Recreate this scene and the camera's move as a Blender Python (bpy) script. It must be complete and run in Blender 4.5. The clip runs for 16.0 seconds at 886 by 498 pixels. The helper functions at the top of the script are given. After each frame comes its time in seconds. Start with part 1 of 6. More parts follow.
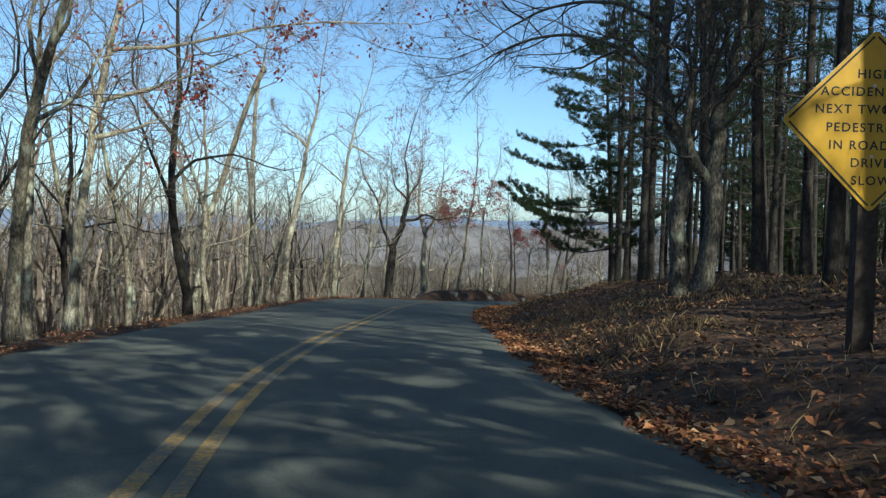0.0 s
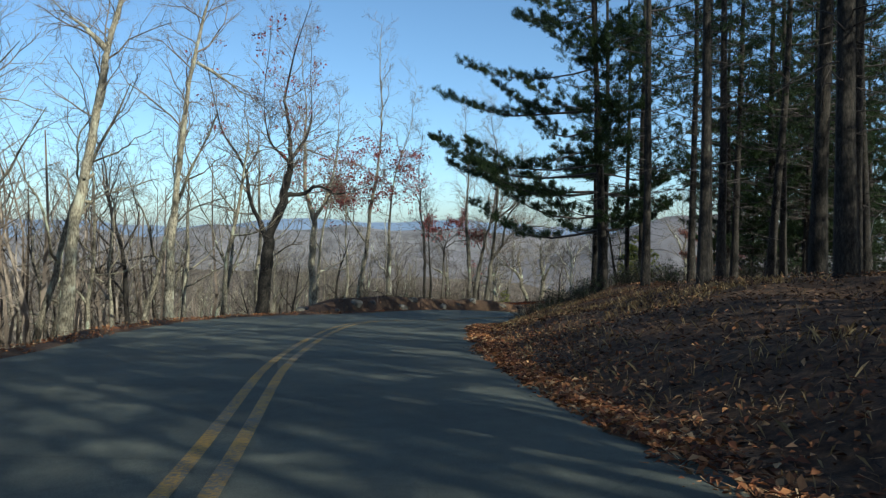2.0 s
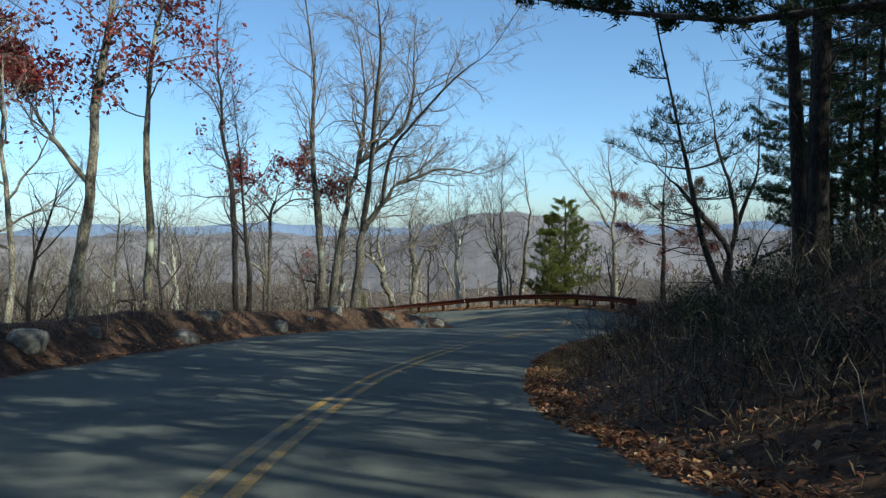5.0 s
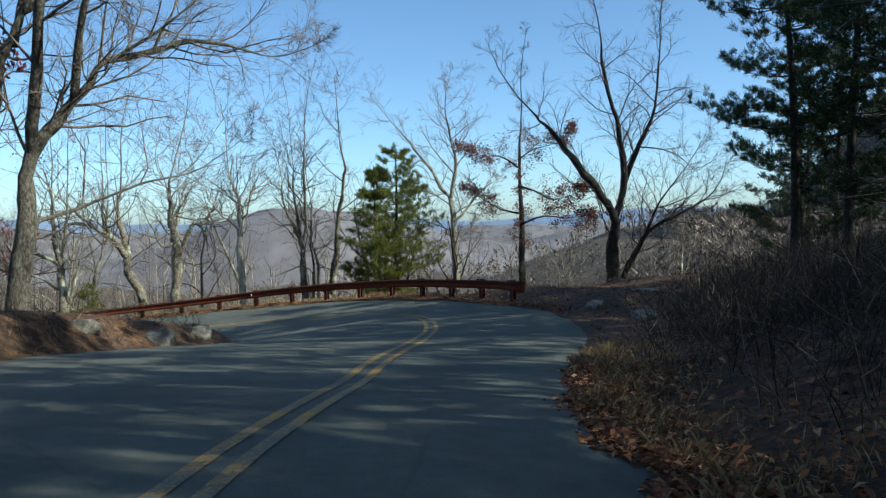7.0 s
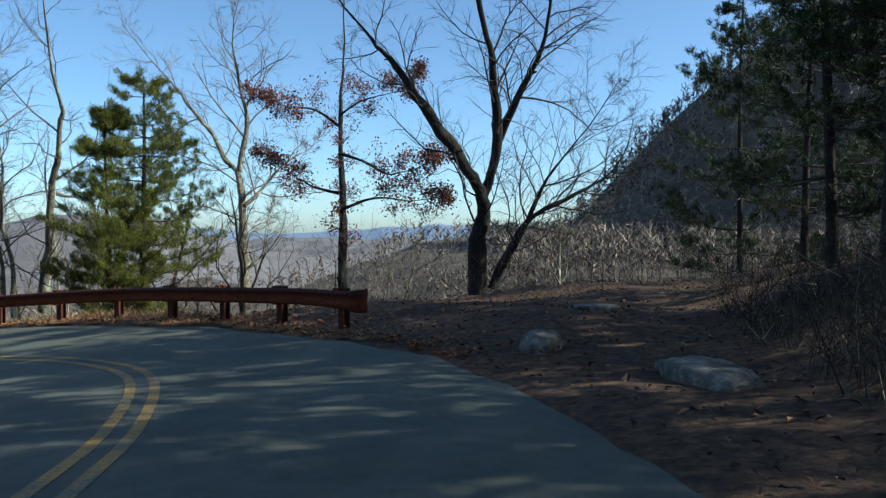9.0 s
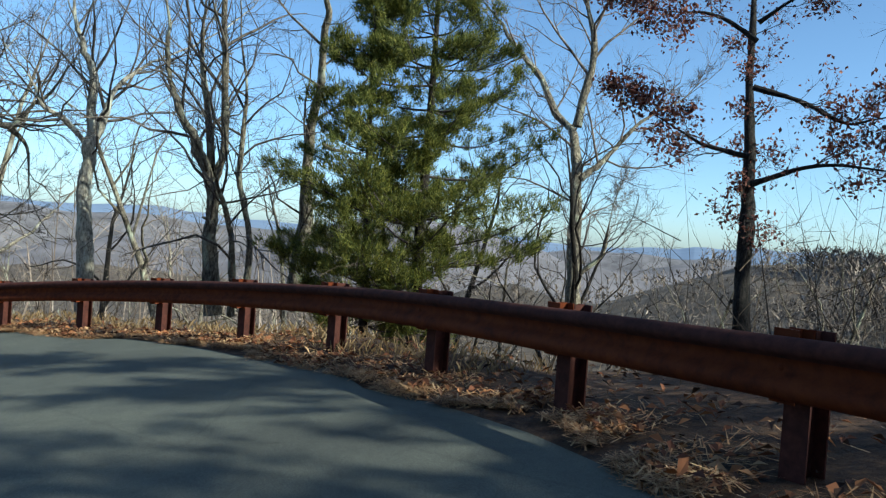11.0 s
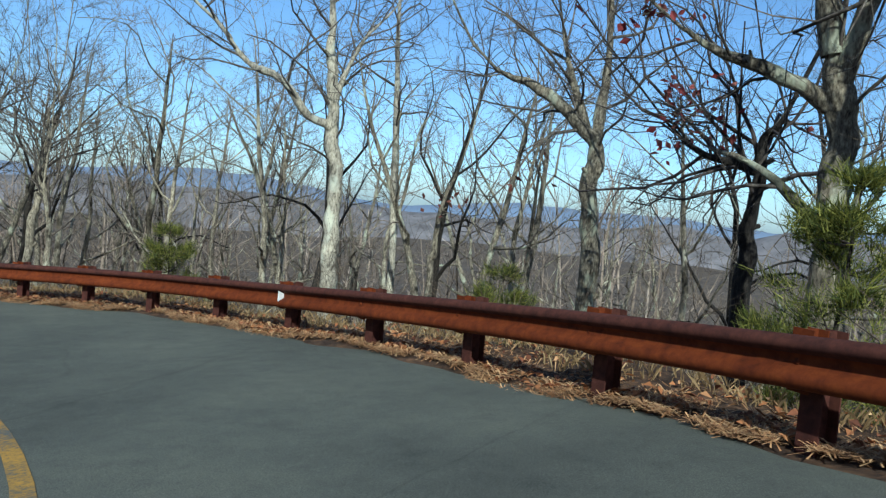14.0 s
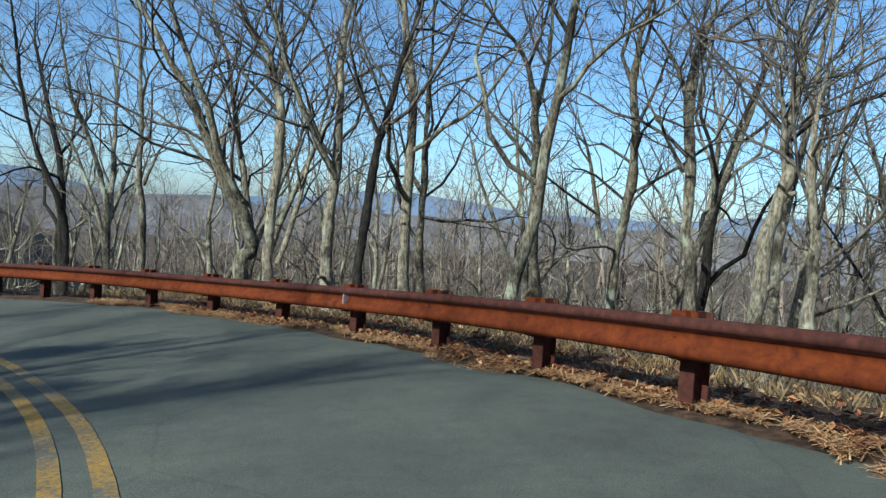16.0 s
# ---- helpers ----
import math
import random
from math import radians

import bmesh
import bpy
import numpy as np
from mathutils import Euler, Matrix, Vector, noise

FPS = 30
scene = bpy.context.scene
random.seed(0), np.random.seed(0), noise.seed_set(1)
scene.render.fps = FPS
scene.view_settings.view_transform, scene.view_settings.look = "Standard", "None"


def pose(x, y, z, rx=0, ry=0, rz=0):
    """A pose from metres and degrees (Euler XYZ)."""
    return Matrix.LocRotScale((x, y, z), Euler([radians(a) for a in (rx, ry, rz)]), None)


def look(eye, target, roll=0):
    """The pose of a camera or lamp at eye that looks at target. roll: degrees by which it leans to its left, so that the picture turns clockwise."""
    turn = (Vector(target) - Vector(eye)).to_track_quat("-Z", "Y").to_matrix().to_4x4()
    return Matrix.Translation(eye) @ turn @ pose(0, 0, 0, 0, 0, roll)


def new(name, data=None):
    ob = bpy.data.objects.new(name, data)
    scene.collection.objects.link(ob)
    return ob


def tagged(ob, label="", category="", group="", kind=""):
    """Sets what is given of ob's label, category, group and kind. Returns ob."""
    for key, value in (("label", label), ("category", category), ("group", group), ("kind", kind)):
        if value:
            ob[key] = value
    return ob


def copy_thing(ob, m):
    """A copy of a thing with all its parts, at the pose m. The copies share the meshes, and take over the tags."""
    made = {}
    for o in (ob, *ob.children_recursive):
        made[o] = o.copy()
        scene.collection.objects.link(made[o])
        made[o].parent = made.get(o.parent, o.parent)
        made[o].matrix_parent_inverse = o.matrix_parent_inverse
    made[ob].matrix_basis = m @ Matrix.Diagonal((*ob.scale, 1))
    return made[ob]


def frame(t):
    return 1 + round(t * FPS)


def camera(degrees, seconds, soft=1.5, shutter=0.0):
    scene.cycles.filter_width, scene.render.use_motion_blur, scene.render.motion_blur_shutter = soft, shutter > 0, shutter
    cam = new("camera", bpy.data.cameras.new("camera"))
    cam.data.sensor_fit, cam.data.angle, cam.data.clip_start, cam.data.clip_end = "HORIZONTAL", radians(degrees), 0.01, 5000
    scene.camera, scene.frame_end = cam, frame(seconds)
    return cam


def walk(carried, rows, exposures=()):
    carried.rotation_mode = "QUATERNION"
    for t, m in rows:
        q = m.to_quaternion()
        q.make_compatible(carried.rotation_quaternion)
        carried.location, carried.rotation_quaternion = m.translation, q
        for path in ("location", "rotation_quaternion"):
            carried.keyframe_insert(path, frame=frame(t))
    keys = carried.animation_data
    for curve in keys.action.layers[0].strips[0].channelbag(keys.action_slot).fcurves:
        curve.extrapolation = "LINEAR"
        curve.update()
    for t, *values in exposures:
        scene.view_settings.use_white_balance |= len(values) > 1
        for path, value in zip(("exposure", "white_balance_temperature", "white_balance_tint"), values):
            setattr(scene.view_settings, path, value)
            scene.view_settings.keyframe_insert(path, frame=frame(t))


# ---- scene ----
cam = camera(58.56, 16.0, 1.3)
PATH = [
    (0, (0.001, -0.0, 1.148), (0.004, 19.988, 0.469), 1.55),
    (0.5, (-0.757, 4.662, 0.823), (0.065, 24.634, 0.165), 1.37),
    (1, (-1.246, 9.425, 0.502), (0.434, 29.343, -0.163), 1.30),
    (1.5, (-1.348, 14.18, 0.159), (1.102, 34.02, -0.453), 1.02),
    (2, (-1.256, 18.946, -0.23), (1.835, 38.698, -0.795), 0.64),
    (2.5, (-1.062, 24.086, -0.636), (2.616, 43.738, -1.119), 0.62),
    (3, (-0.828, 29.535, -1.035), (3.518, 49.053, -1.431), 0.64),
    (3.5, (-0.428, 35.111, -1.429), (4.678, 54.446, -1.755), 0.39),
    (3.7, (-0.169, 37.278, -1.598), (5.286, 56.517, -1.921), 0.29),
    (4, (0.315, 40.457, -1.868), (6.314, 59.533, -2.212), 0.12),
    (4.5, (1.338, 45.533, -2.365), (8.233, 64.301, -2.795), -0.28),
    (5, (2.591, 50.252, -2.902), (10.368, 68.67, -3.428), -0.68),
    (5.5, (4.057, 54.563, -3.439), (12.777, 72.552, -4.026), -0.88),
    (5.8, (5.036, 56.956, -3.74), (14.386, 74.625, -4.344), -0.89),
    (6, (5.726, 58.479, -3.928), (15.526, 75.903, -4.543), -0.87),
    (6.5, (7.574, 62.06, -4.348), (18.58, 78.746, -5.014), -0.94),
    (7, (9.684, 65.483, -4.692), (21.953, 81.262, -5.383), -0.94),
    (7.5, (12.026, 68.661, -4.972), (25.54, 83.391, -5.619), -0.79),
    (8, (14.095, 71.22, -5.249), (28.784, 84.781, -5.844), -0.60),
    (8.2, (14.942, 72.182, -5.366), (30.022, 85.307, -5.94), -0.53),
    (8.5, (16.256, 73.575, -5.544), (31.783, 86.17, -6.067), -0.34),
    (9, (18.568, 75.813, -5.827), (34.347, 88.097, -6.192), 0.29),
    (9.5, (20.854, 78.055, -6.07), (36.213, 90.864, -6.251), 1.30),
    (10, (22.853, 80.389, -6.261), (37.138, 94.386, -6.349), 2.47),
    (10.3, (23.812, 81.855, -6.353), (37.147, 96.76, -6.464), 3.11),
    (10.5, (24.343, 82.858, -6.406), (36.903, 98.422, -6.561), 3.49),
    (11, (25.315, 85.434, -6.521), (35.344, 102.734, -6.841), 4.24),
    (11.5, (25.773, 88.028, -6.672), (32.543, 106.84, -7.187), 4.76),
    (12, (25.637, 90.682, -6.902), (28.739, 110.43, -7.517), 5.21),
    (12.5, (25.081, 93.312, -7.137), (24.269, 113.28, -7.922), 6.13),
    (13, (24.046, 95.839, -7.465), (19.807, 115.365, -8.356), 6.41),
    (13.5, (22.523, 98.39, -7.771), (14.998, 116.887, -8.883), 5.70),
    (14, (20.561, 100.589, -8.089), (9.772, 117.387, -9.267), 5.05),
    (14.5, (18.096, 102.422, -8.437), (4.25, 116.809, -9.58), 4.55),
    (15, (15.238, 103.816, -8.805), (-0.968, 115.493, -9.812), 4.14),
    (15.5, (12.057, 104.833, -9.142), (-5.988, 113.405, -10.086), 4.19),
    (16, (8.728, 105.289, -9.467), (-10.478, 110.784, -10.432), 3.57),
]
walk(cam, [(t, look(eye, target, roll)) for t, eye, target, roll in PATH], [(0, 0.42, 6020, -5), (1, 0.32, 6020, -5), (3.5, 0.28, 5980, -5), (6, 0.50, 5850, -5), (8, 0.52, 5850, -5), (10.5, 0.62, 5900, -5), (11.5, 0.46, 5700, -5), (13, 0.18, 5350, -5), (14.5, 0.10, 5480, -5), (16, 0.27, 5550, -5)])


# ---------------------------------------------------------------- world, sun
SUN = Vector((0.559, -0.829, 0)).normalized() * math.cos(radians(33)) + Vector((0, 0, math.sin(radians(33))))
world = bpy.data.worlds.new("sky")
scene.world = world
world.use_nodes = True
wn = world.node_tree.nodes
sky = wn.new("ShaderNodeTexSky")
sky.sky_type, sky.sun_disc = "NISHITA", False
sky.sun_elevation, sky.sun_rotation = radians(33), math.atan2(SUN.x, SUN.y)
sky.altitude, sky.air_density, sky.dust_density, sky.ozone_density = 900, 0.8, 1.7, 3.0
world.node_tree.links.new(sky.outputs[0], wn["Background"].inputs[0])
wn["Background"].inputs[1].default_value = 0.137
sun = new("sun", bpy.data.lights.new("sun", "SUN"))
sun.data.energy, sun.data.angle, sun.data.color = 5.0, radians(0.5), (1.0, 0.93, 0.82)
sun.matrix_world = look(SUN * 200, (0, 0, 0))


# ---------------------------------------------------------------- materials
def mat(name, rough=0.85, metal=0.0):
    m = bpy.data.materials.new(name)
    m.use_nodes = True
    nt = m.node_tree
    b = nt.nodes["Principled BSDF"]
    b.inputs["Roughness"].default_value, b.inputs["Metallic"].default_value = rough, metal
    b.inputs["Specular IOR Level"].default_value = 0.3
    return m, nt, b


def node(nt, kind, **kw):
    n = nt.nodes.new(kind)
    for k, v in kw.items():
        if k in n.inputs:
            n.inputs[k].default_value = v
    return n


def noise_tex(nt, scale, detail=6, rough=0.6, vec=None):
    n = node(nt, "ShaderNodeTexNoise", Scale=scale, Detail=detail, Roughness=rough)
    if vec is None:
        vec = nt.nodes.new("ShaderNodeTexCoord").outputs["Object"]
    nt.links.new(vec, n.inputs["Vector"])
    return n


def ramp(nt, fac, stops):
    r = nt.nodes.new("ShaderNodeValToRGB")
    els = r.color_ramp.elements
    while len(els) < len(stops):
        els.new(0.5)
    for e, (p, c) in zip(els, stops):
        e.position, e.color = p, (*c, 1)
    nt.links.new(fac, r.inputs[0])
    return r.outputs[0]


def mix(nt, fac, a, b, blend="MIX"):
    m = nt.nodes.new("ShaderNodeMix")
    m.data_type, m.blend_type = "RGBA", blend
    for sock, v in ((m.inputs[0], fac), (m.inputs[6], a), (m.inputs[7], b)):
        if isinstance(v, (int, float)):
            sock.default_value = v
        elif isinstance(v, tuple):
            sock.default_value = (*v, 1)
        else:
            nt.links.new(v, sock)
    return m.outputs[2]


def bump(nt, b, height, strength, dist):
    n = node(nt, "ShaderNodeBump", Strength=strength, Distance=dist)
    nt.links.new(height, n.inputs["Height"])
    nt.links.new(n.outputs[0], b.inputs["Normal"])


def stretched(nt, sx, sy, sz, per_object=True):
    tc = nt.nodes.new("ShaderNodeTexCoord")
    mp = nt.nodes.new("ShaderNodeMapping")
    mp.inputs["Scale"].default_value = (sx, sy, sz)
    nt.links.new(tc.outputs["Object"], mp.inputs["Vector"])
    if per_object:
        oi = nt.nodes.new("ShaderNodeObjectInfo")
        mul = nt.nodes.new("ShaderNodeMath")
        mul.operation = "MULTIPLY"
        mul.inputs[1].default_value = 40
        nt.links.new(oi.outputs["Random"], mul.inputs[0])
        cb = nt.nodes.new("ShaderNodeCombineXYZ")
        nt.links.new(mul.outputs[0], cb.inputs[0])
        nt.links.new(cb.outputs[0], mp.inputs["Location"])
    return mp.outputs[0]


def bark(name, dark, mid, pale, patch=0.5, lichen=(0.33, 0.36, 0.27), furrow=0.6):
    m, nt, b = mat(name, 0.92)
    v = stretched(nt, 12, 12, 4.5)
    n1 = noise_tex(nt, 1.9, 8, 0.68, v)
    base = ramp(nt, n1.outputs[0], [(0.32, dark), (0.5, mid), (0.7, pale)])
    v2 = stretched(nt, 1, 1, 0.45)
    n2 = noise_tex(nt, 2.6, 4, 0.6, v2)
    spots = ramp(nt, n2.outputs[0], [(patch, (0, 0, 0)), (patch + 0.09, (1, 1, 1))])
    # grime blotches, with contrast raised to paint in shadows of branches
    n4 = noise_tex(nt, 1.3, 5, 0.7, stretched(nt, 1, 1, 0.7))
    grime_shade = ramp(nt, n4.outputs[0], [(0.36, (0.26, 0.25, 0.235)), (0.46, (0.95, 0.95, 0.94)), (0.62, (1.28, 1.26, 1.18))])
    nt.links.new(mix(nt, 1.0, mix(nt, spots, base, lichen), grime_shade, "MULTIPLY"), b.inputs["Base Color"])
    n3 = noise_tex(nt, 3.0, 7, 0.75, v)
    bump(nt, b, n3.outputs[0], furrow * 1.3, 0.05)
    return m


def island_mat(name, stops, rough=0.8, trans=0.0, scale=None):
    m, nt, b = mat(name, rough)
    g = nt.nodes.new("ShaderNodeNewGeometry")
    col = ramp(nt, g.outputs["Random Per Island"], stops)
    n = noise_tex(nt, scale or 3.0, 3)
    var = ramp(nt, n.outputs[0], [(0.3, (0.6, 0.6, 0.6)), (0.7, (1.2, 1.2, 1.2))])
    out = mix(nt, 1.0, col, var, "MULTIPLY")
    nt.links.new(out, b.inputs["Base Color"])
    if trans:
        t = nt.nodes.new("ShaderNodeBsdfTranslucent")
        nt.links.new(out, t.inputs[0])
        ms = nt.nodes.new("ShaderNodeMixShader")
        ms.inputs[0].default_value = trans
        nt.links.new(b.outputs[0], ms.inputs[1])
        nt.links.new(t.outputs[0], ms.inputs[2])
        nt.links.new(ms.outputs[0], nt.nodes["Material Output"].inputs[0])
    return m


M_OAK = bark("oak_bark", (0.016, 0.013, 0.010), (0.165, 0.140, 0.104), (0.42, 0.37, 0.28), 0.55, (0.40, 0.41, 0.31))
M_PALE = bark("pale_bark", (0.03, 0.024, 0.018), (0.25, 0.215, 0.160), (0.52, 0.465, 0.36), 0.55, (0.44, 0.42, 0.33))
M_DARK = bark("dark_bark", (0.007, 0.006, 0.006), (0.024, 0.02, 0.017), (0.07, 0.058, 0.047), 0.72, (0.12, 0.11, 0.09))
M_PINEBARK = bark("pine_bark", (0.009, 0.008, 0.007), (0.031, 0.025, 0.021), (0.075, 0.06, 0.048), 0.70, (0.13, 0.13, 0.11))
# darker copy of the oak bark, with shade put into its colour
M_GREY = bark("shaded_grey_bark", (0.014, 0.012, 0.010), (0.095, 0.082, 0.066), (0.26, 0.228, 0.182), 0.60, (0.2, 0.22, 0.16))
M_TWIG = bark("twig_bark", (0.032, 0.024, 0.020), (0.19, 0.15, 0.122), (0.36, 0.296, 0.243), 0.6, (0.3, 0.28, 0.25), 0.3)
M_TWIG_GREY = bark("grey_twig_bark", (0.024, 0.019, 0.017), (0.105, 0.087, 0.073), (0.23, 0.195, 0.165), 0.6, (0.24, 0.24, 0.2), 0.3)
M_WHITISH = bark("whitish_bark", (0.04, 0.033, 0.026), (0.36, 0.325, 0.26), (0.60, 0.55, 0.45), 0.55, (0.52, 0.52, 0.43))
M_TWIG_DARK = bark("dark_twig_bark", (0.02, 0.017, 0.015), (0.075, 0.06, 0.055), (0.15, 0.12, 0.11), 0.66, (0.18, 0.17, 0.15), 0.3)
# needles twice: shade put into the first colour, sunlight into the second
M_NEEDLE = island_mat("shaded_pine_needles", [(0.0, (0.010, 0.022, 0.008)), (0.5, (0.024, 0.045, 0.013)), (1.0, (0.06, 0.085, 0.02))], 0.6, 0.2)
M_NEEDLE_LIT = island_mat("sunlit_pine_needles", [(0.0, (0.028, 0.048, 0.014)), (0.5, (0.15, 0.168, 0.034)), (1.0, (0.38, 0.36, 0.078))], 0.6, 0.45)
M_RED = island_mat("red_leaves", [(0.0, (0.14, 0.022, 0.025)), (0.6, (0.33, 0.062, 0.058)), (1.0, (0.48, 0.16, 0.12))], 0.7, 0.35)
M_BROWN = island_mat("russet_oak_leaves", [(0.0, (0.075, 0.024, 0.019)), (0.6, (0.21, 0.072, 0.05)), (1.0, (0.40, 0.17, 0.105))], 0.7, 0.3)
M_LAUREL = island_mat("evergreen_leaves", [(0.0, (0.009, 0.016, 0.008)), (0.6, (0.022, 0.036, 0.014)), (1.0, (0.052, 0.068, 0.028))], 0.55, 0.15)
M_BRUSH = island_mat("dark_brush", [(0.0, (0.012, 0.010, 0.008)), (0.6, (0.045, 0.034, 0.026)), (0.92, (0.11, 0.088, 0.064)), (1.0, (0.38, 0.32, 0.25))], 0.9)
M_LITTER = island_mat("fallen_leaves", [(0.0, (0.09, 0.032, 0.018)), (0.4, (0.23, 0.085, 0.038)), (0.8, (0.40, 0.17, 0.065)), (1.0, (0.55, 0.36, 0.19))], 0.8, 0.1)
M_OLDLEAF = island_mat("matted_old_leaves", [(0.0, (0.028, 0.015, 0.010)), (0.5, (0.085, 0.042, 0.025)), (0.9, (0.17, 0.085, 0.045)), (1.0, (0.42, 0.24, 0.13))], 0.85)
M_GRASS = island_mat("dry_grass", [(0.0, (0.13, 0.08, 0.035)), (0.5, (0.27, 0.175, 0.08)), (1.0, (0.46, 0.33, 0.17))], 0.8, 0.3)
M_STRAW = island_mat("pine_straw", [(0.0, (0.24, 0.11, 0.045)), (0.5, (0.46, 0.245, 0.11)), (1.0, (0.62, 0.41, 0.21))], 0.85)
M_SCRUB = island_mat("brown_scrub", [(0.0, (0.022, 0.015, 0.010)), (0.5, (0.085, 0.061, 0.042)), (0.9, (0.15, 0.11, 0.075)), (1.0, (0.24, 0.185, 0.13))], 0.9)
M_FARWOOD = island_mat("far_winter_wood", [(0.0, (0.032, 0.024, 0.018)), (0.5, (0.20, 0.152, 0.117)), (0.85, (0.34, 0.268, 0.21)), (1.0, (0.44, 0.36, 0.29))], 0.9)

M_ASPHALT, nt, b = mat("weathered_asphalt", 0.9)
geo = nt.nodes.new("ShaderNodeTexCoord").outputs["Object"]
speck = noise_tex(nt, 130, 3, 0.7, geo)
blot = noise_tex(nt, 0.55, 5, 0.6, geo)
c1 = ramp(nt, speck.outputs[0], [(0.35, (0.054, 0.056, 0.046)), (0.55, (0.112, 0.115, 0.094)), (0.75, (0.20, 0.202, 0.165))])
c2 = ramp(nt, blot.outputs[0], [(0.3, (0.70, 0.70, 0.72)), (0.55, (1, 1, 1)), (0.75, (1.22, 1.2, 1.15))])
vo = nt.nodes.new("ShaderNodeTexVoronoi")
vo.feature = "DISTANCE_TO_EDGE"
vo.inputs["Scale"].default_value = 0.33
wob = noise_tex(nt, 1.3, 4, 0.6, geo)
nt.links.new(mix(nt, 0.12, geo, wob.outputs["Color"]), vo.inputs["Vector"])
crack = ramp(nt, vo.outputs[0], [(0.0, (0.82, 0.82, 0.82)), (0.0025, (0.9, 0.9, 0.9)), (0.005, (1, 1, 1))])
c3 = ramp(nt, noise_tex(nt, 4.5, 6, 0.7, geo).outputs[0], [(0.3, (0.82, 0.82, 0.83)), (0.5, (1, 1, 1)), (0.72, (1.14, 1.13, 1.1))])
worn = mix(nt, 1.0, mix(nt, 1.0, c1, c2, "MULTIPLY"), c3, "MULTIPLY")
cc = mix(nt, 1.0, worn, crack, "MULTIPLY")
nt.links.new(cc, b.inputs["Base Color"])
bump(nt, b, speck.outputs[0], 0.5, 0.006)

M_YELLOW, nt, b = mat("worn_yellow_paint", 0.7)
geo = nt.nodes.new("ShaderNodeTexCoord").outputs["Object"]
w1 = noise_tex(nt, 28, 6, 0.75, geo)
w2 = noise_tex(nt, 1.1, 3, 0.6, geo)
wear = mix(nt, 0.4, w1.outputs[0], w2.outputs[0])
yel = ramp(nt, wear, [(0.44, (0.11, 0.105, 0.09)), (0.52, (0.30, 0.18, 0.045)), (0.66, (0.56, 0.30, 0.035))])
nt.links.new(yel, b.inputs["Base Color"])
bump(nt, b, w1.outputs[0], 0.4, 0.004)

M_GROUND, nt, b = mat("forest_floor", 0.95)
geo = nt.nodes.new("ShaderNodeTexCoord").outputs["Object"]
g1 = noise_tex(nt, 7, 8, 0.7, geo)
g2 = noise_tex(nt, 0.35, 5, 0.6, geo)
g3 = noise_tex(nt, 0.02, 6, 0.65, geo)
fl = ramp(nt, g1.outputs[0], [(0.32, (0.02, 0.013, 0.009)), (0.5, (0.085, 0.047, 0.028)), (0.68, (0.20, 0.11, 0.058))])
fv = ramp(nt, g2.outputs[0], [(0.35, (0.55, 0.55, 0.5)), (0.6, (1.0, 1.0, 1.0)), (0.75, (1.3, 1.2, 0.95))])
near = mix(nt, 1.0, fl, fv, "MULTIPLY")
fv3 = ramp(nt, noise_tex(nt, 0.12, 8, 0.75, geo).outputs[0], [(0.3, (0.034, 0.026, 0.018)), (0.5, (0.098, 0.076, 0.052)), (0.7, (0.19, 0.150, 0.108))])
far = mix(nt, 1.0, fv3, ramp(nt, g3.outputs[0], [(0.3, (0.75, 0.75, 0.85)), (0.62, (1.1, 1.05, 1.05)), (0.72, (0.95, 1.05, 0.8))]), "MULTIPLY")
vd = nt.nodes.new("ShaderNodeVectorMath")
vd.operation = "DISTANCE"
vd.inputs[1].default_value = (8, 62, -8)
nt.links.new(geo, vd.inputs[0])
mr = node(nt, "ShaderNodeMapRange")
mr.inputs[1].default_value, mr.inputs[2].default_value = 75, 130
nt.links.new(vd.outputs["Value"], mr.inputs[0])
nt.links.new(mix(nt, mr.outputs[0], near, far), b.inputs["Base Color"])
bump(nt, b, g1.outputs[0], 0.9, 0.06)

M_RUST, nt, b = mat("weathering_steel", 0.8, 0.0)
v = stretched(nt, 1, 1, 1)
r1 = noise_tex(nt, 9, 8, 0.7, v)
r2 = noise_tex(nt, 1.2, 4, 0.6, v)
rc = ramp(nt, r1.outputs[0], [(0.3, (0.062, 0.0135, 0.0055)), (0.5, (0.125, 0.0275, 0.0075)), (0.72, (0.185, 0.046, 0.011))])
rv = ramp(nt, r2.outputs[0], [(0.3, (0.75, 0.72, 0.72)), (0.7, (1.1, 1.08, 1.05))])
b.inputs["Specular IOR Level"].default_value = 0.15
nt.links.new(mix(nt, 1.0, rc, rv, "MULTIPLY"), b.inputs["Base Color"])
bump(nt, b, r1.outputs[0], 0.12, 0.002)

M_RUST_DULL, nt, b = mat("dull_dark_steel", 0.85, 0.0)
v = stretched(nt, 1, 1, 1)
r1 = noise_tex(nt, 11, 8, 0.7, v)
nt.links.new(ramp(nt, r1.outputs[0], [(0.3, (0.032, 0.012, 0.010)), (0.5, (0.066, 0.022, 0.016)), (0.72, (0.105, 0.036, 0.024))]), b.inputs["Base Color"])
b.inputs["Specular IOR Level"].default_value = 0.2
bump(nt, b, r1.outputs[0], 0.15, 0.002)

M_ROCK, nt, b = mat("field_stone", 0.9)
v = stretched(nt, 1, 1, 1)
k1 = noise_tex(nt, 3.5, 9, 0.7, v)
nt.links.new(ramp(nt, k1.outputs[0], [(0.3, (0.035, 0.031, 0.026)), (0.5, (0.13, 0.115, 0.095)), (0.7, (0.36, 0.33, 0.27))]), b.inputs["Base Color"])
bump(nt, b, k1.outputs[0], 0.8, 0.06)


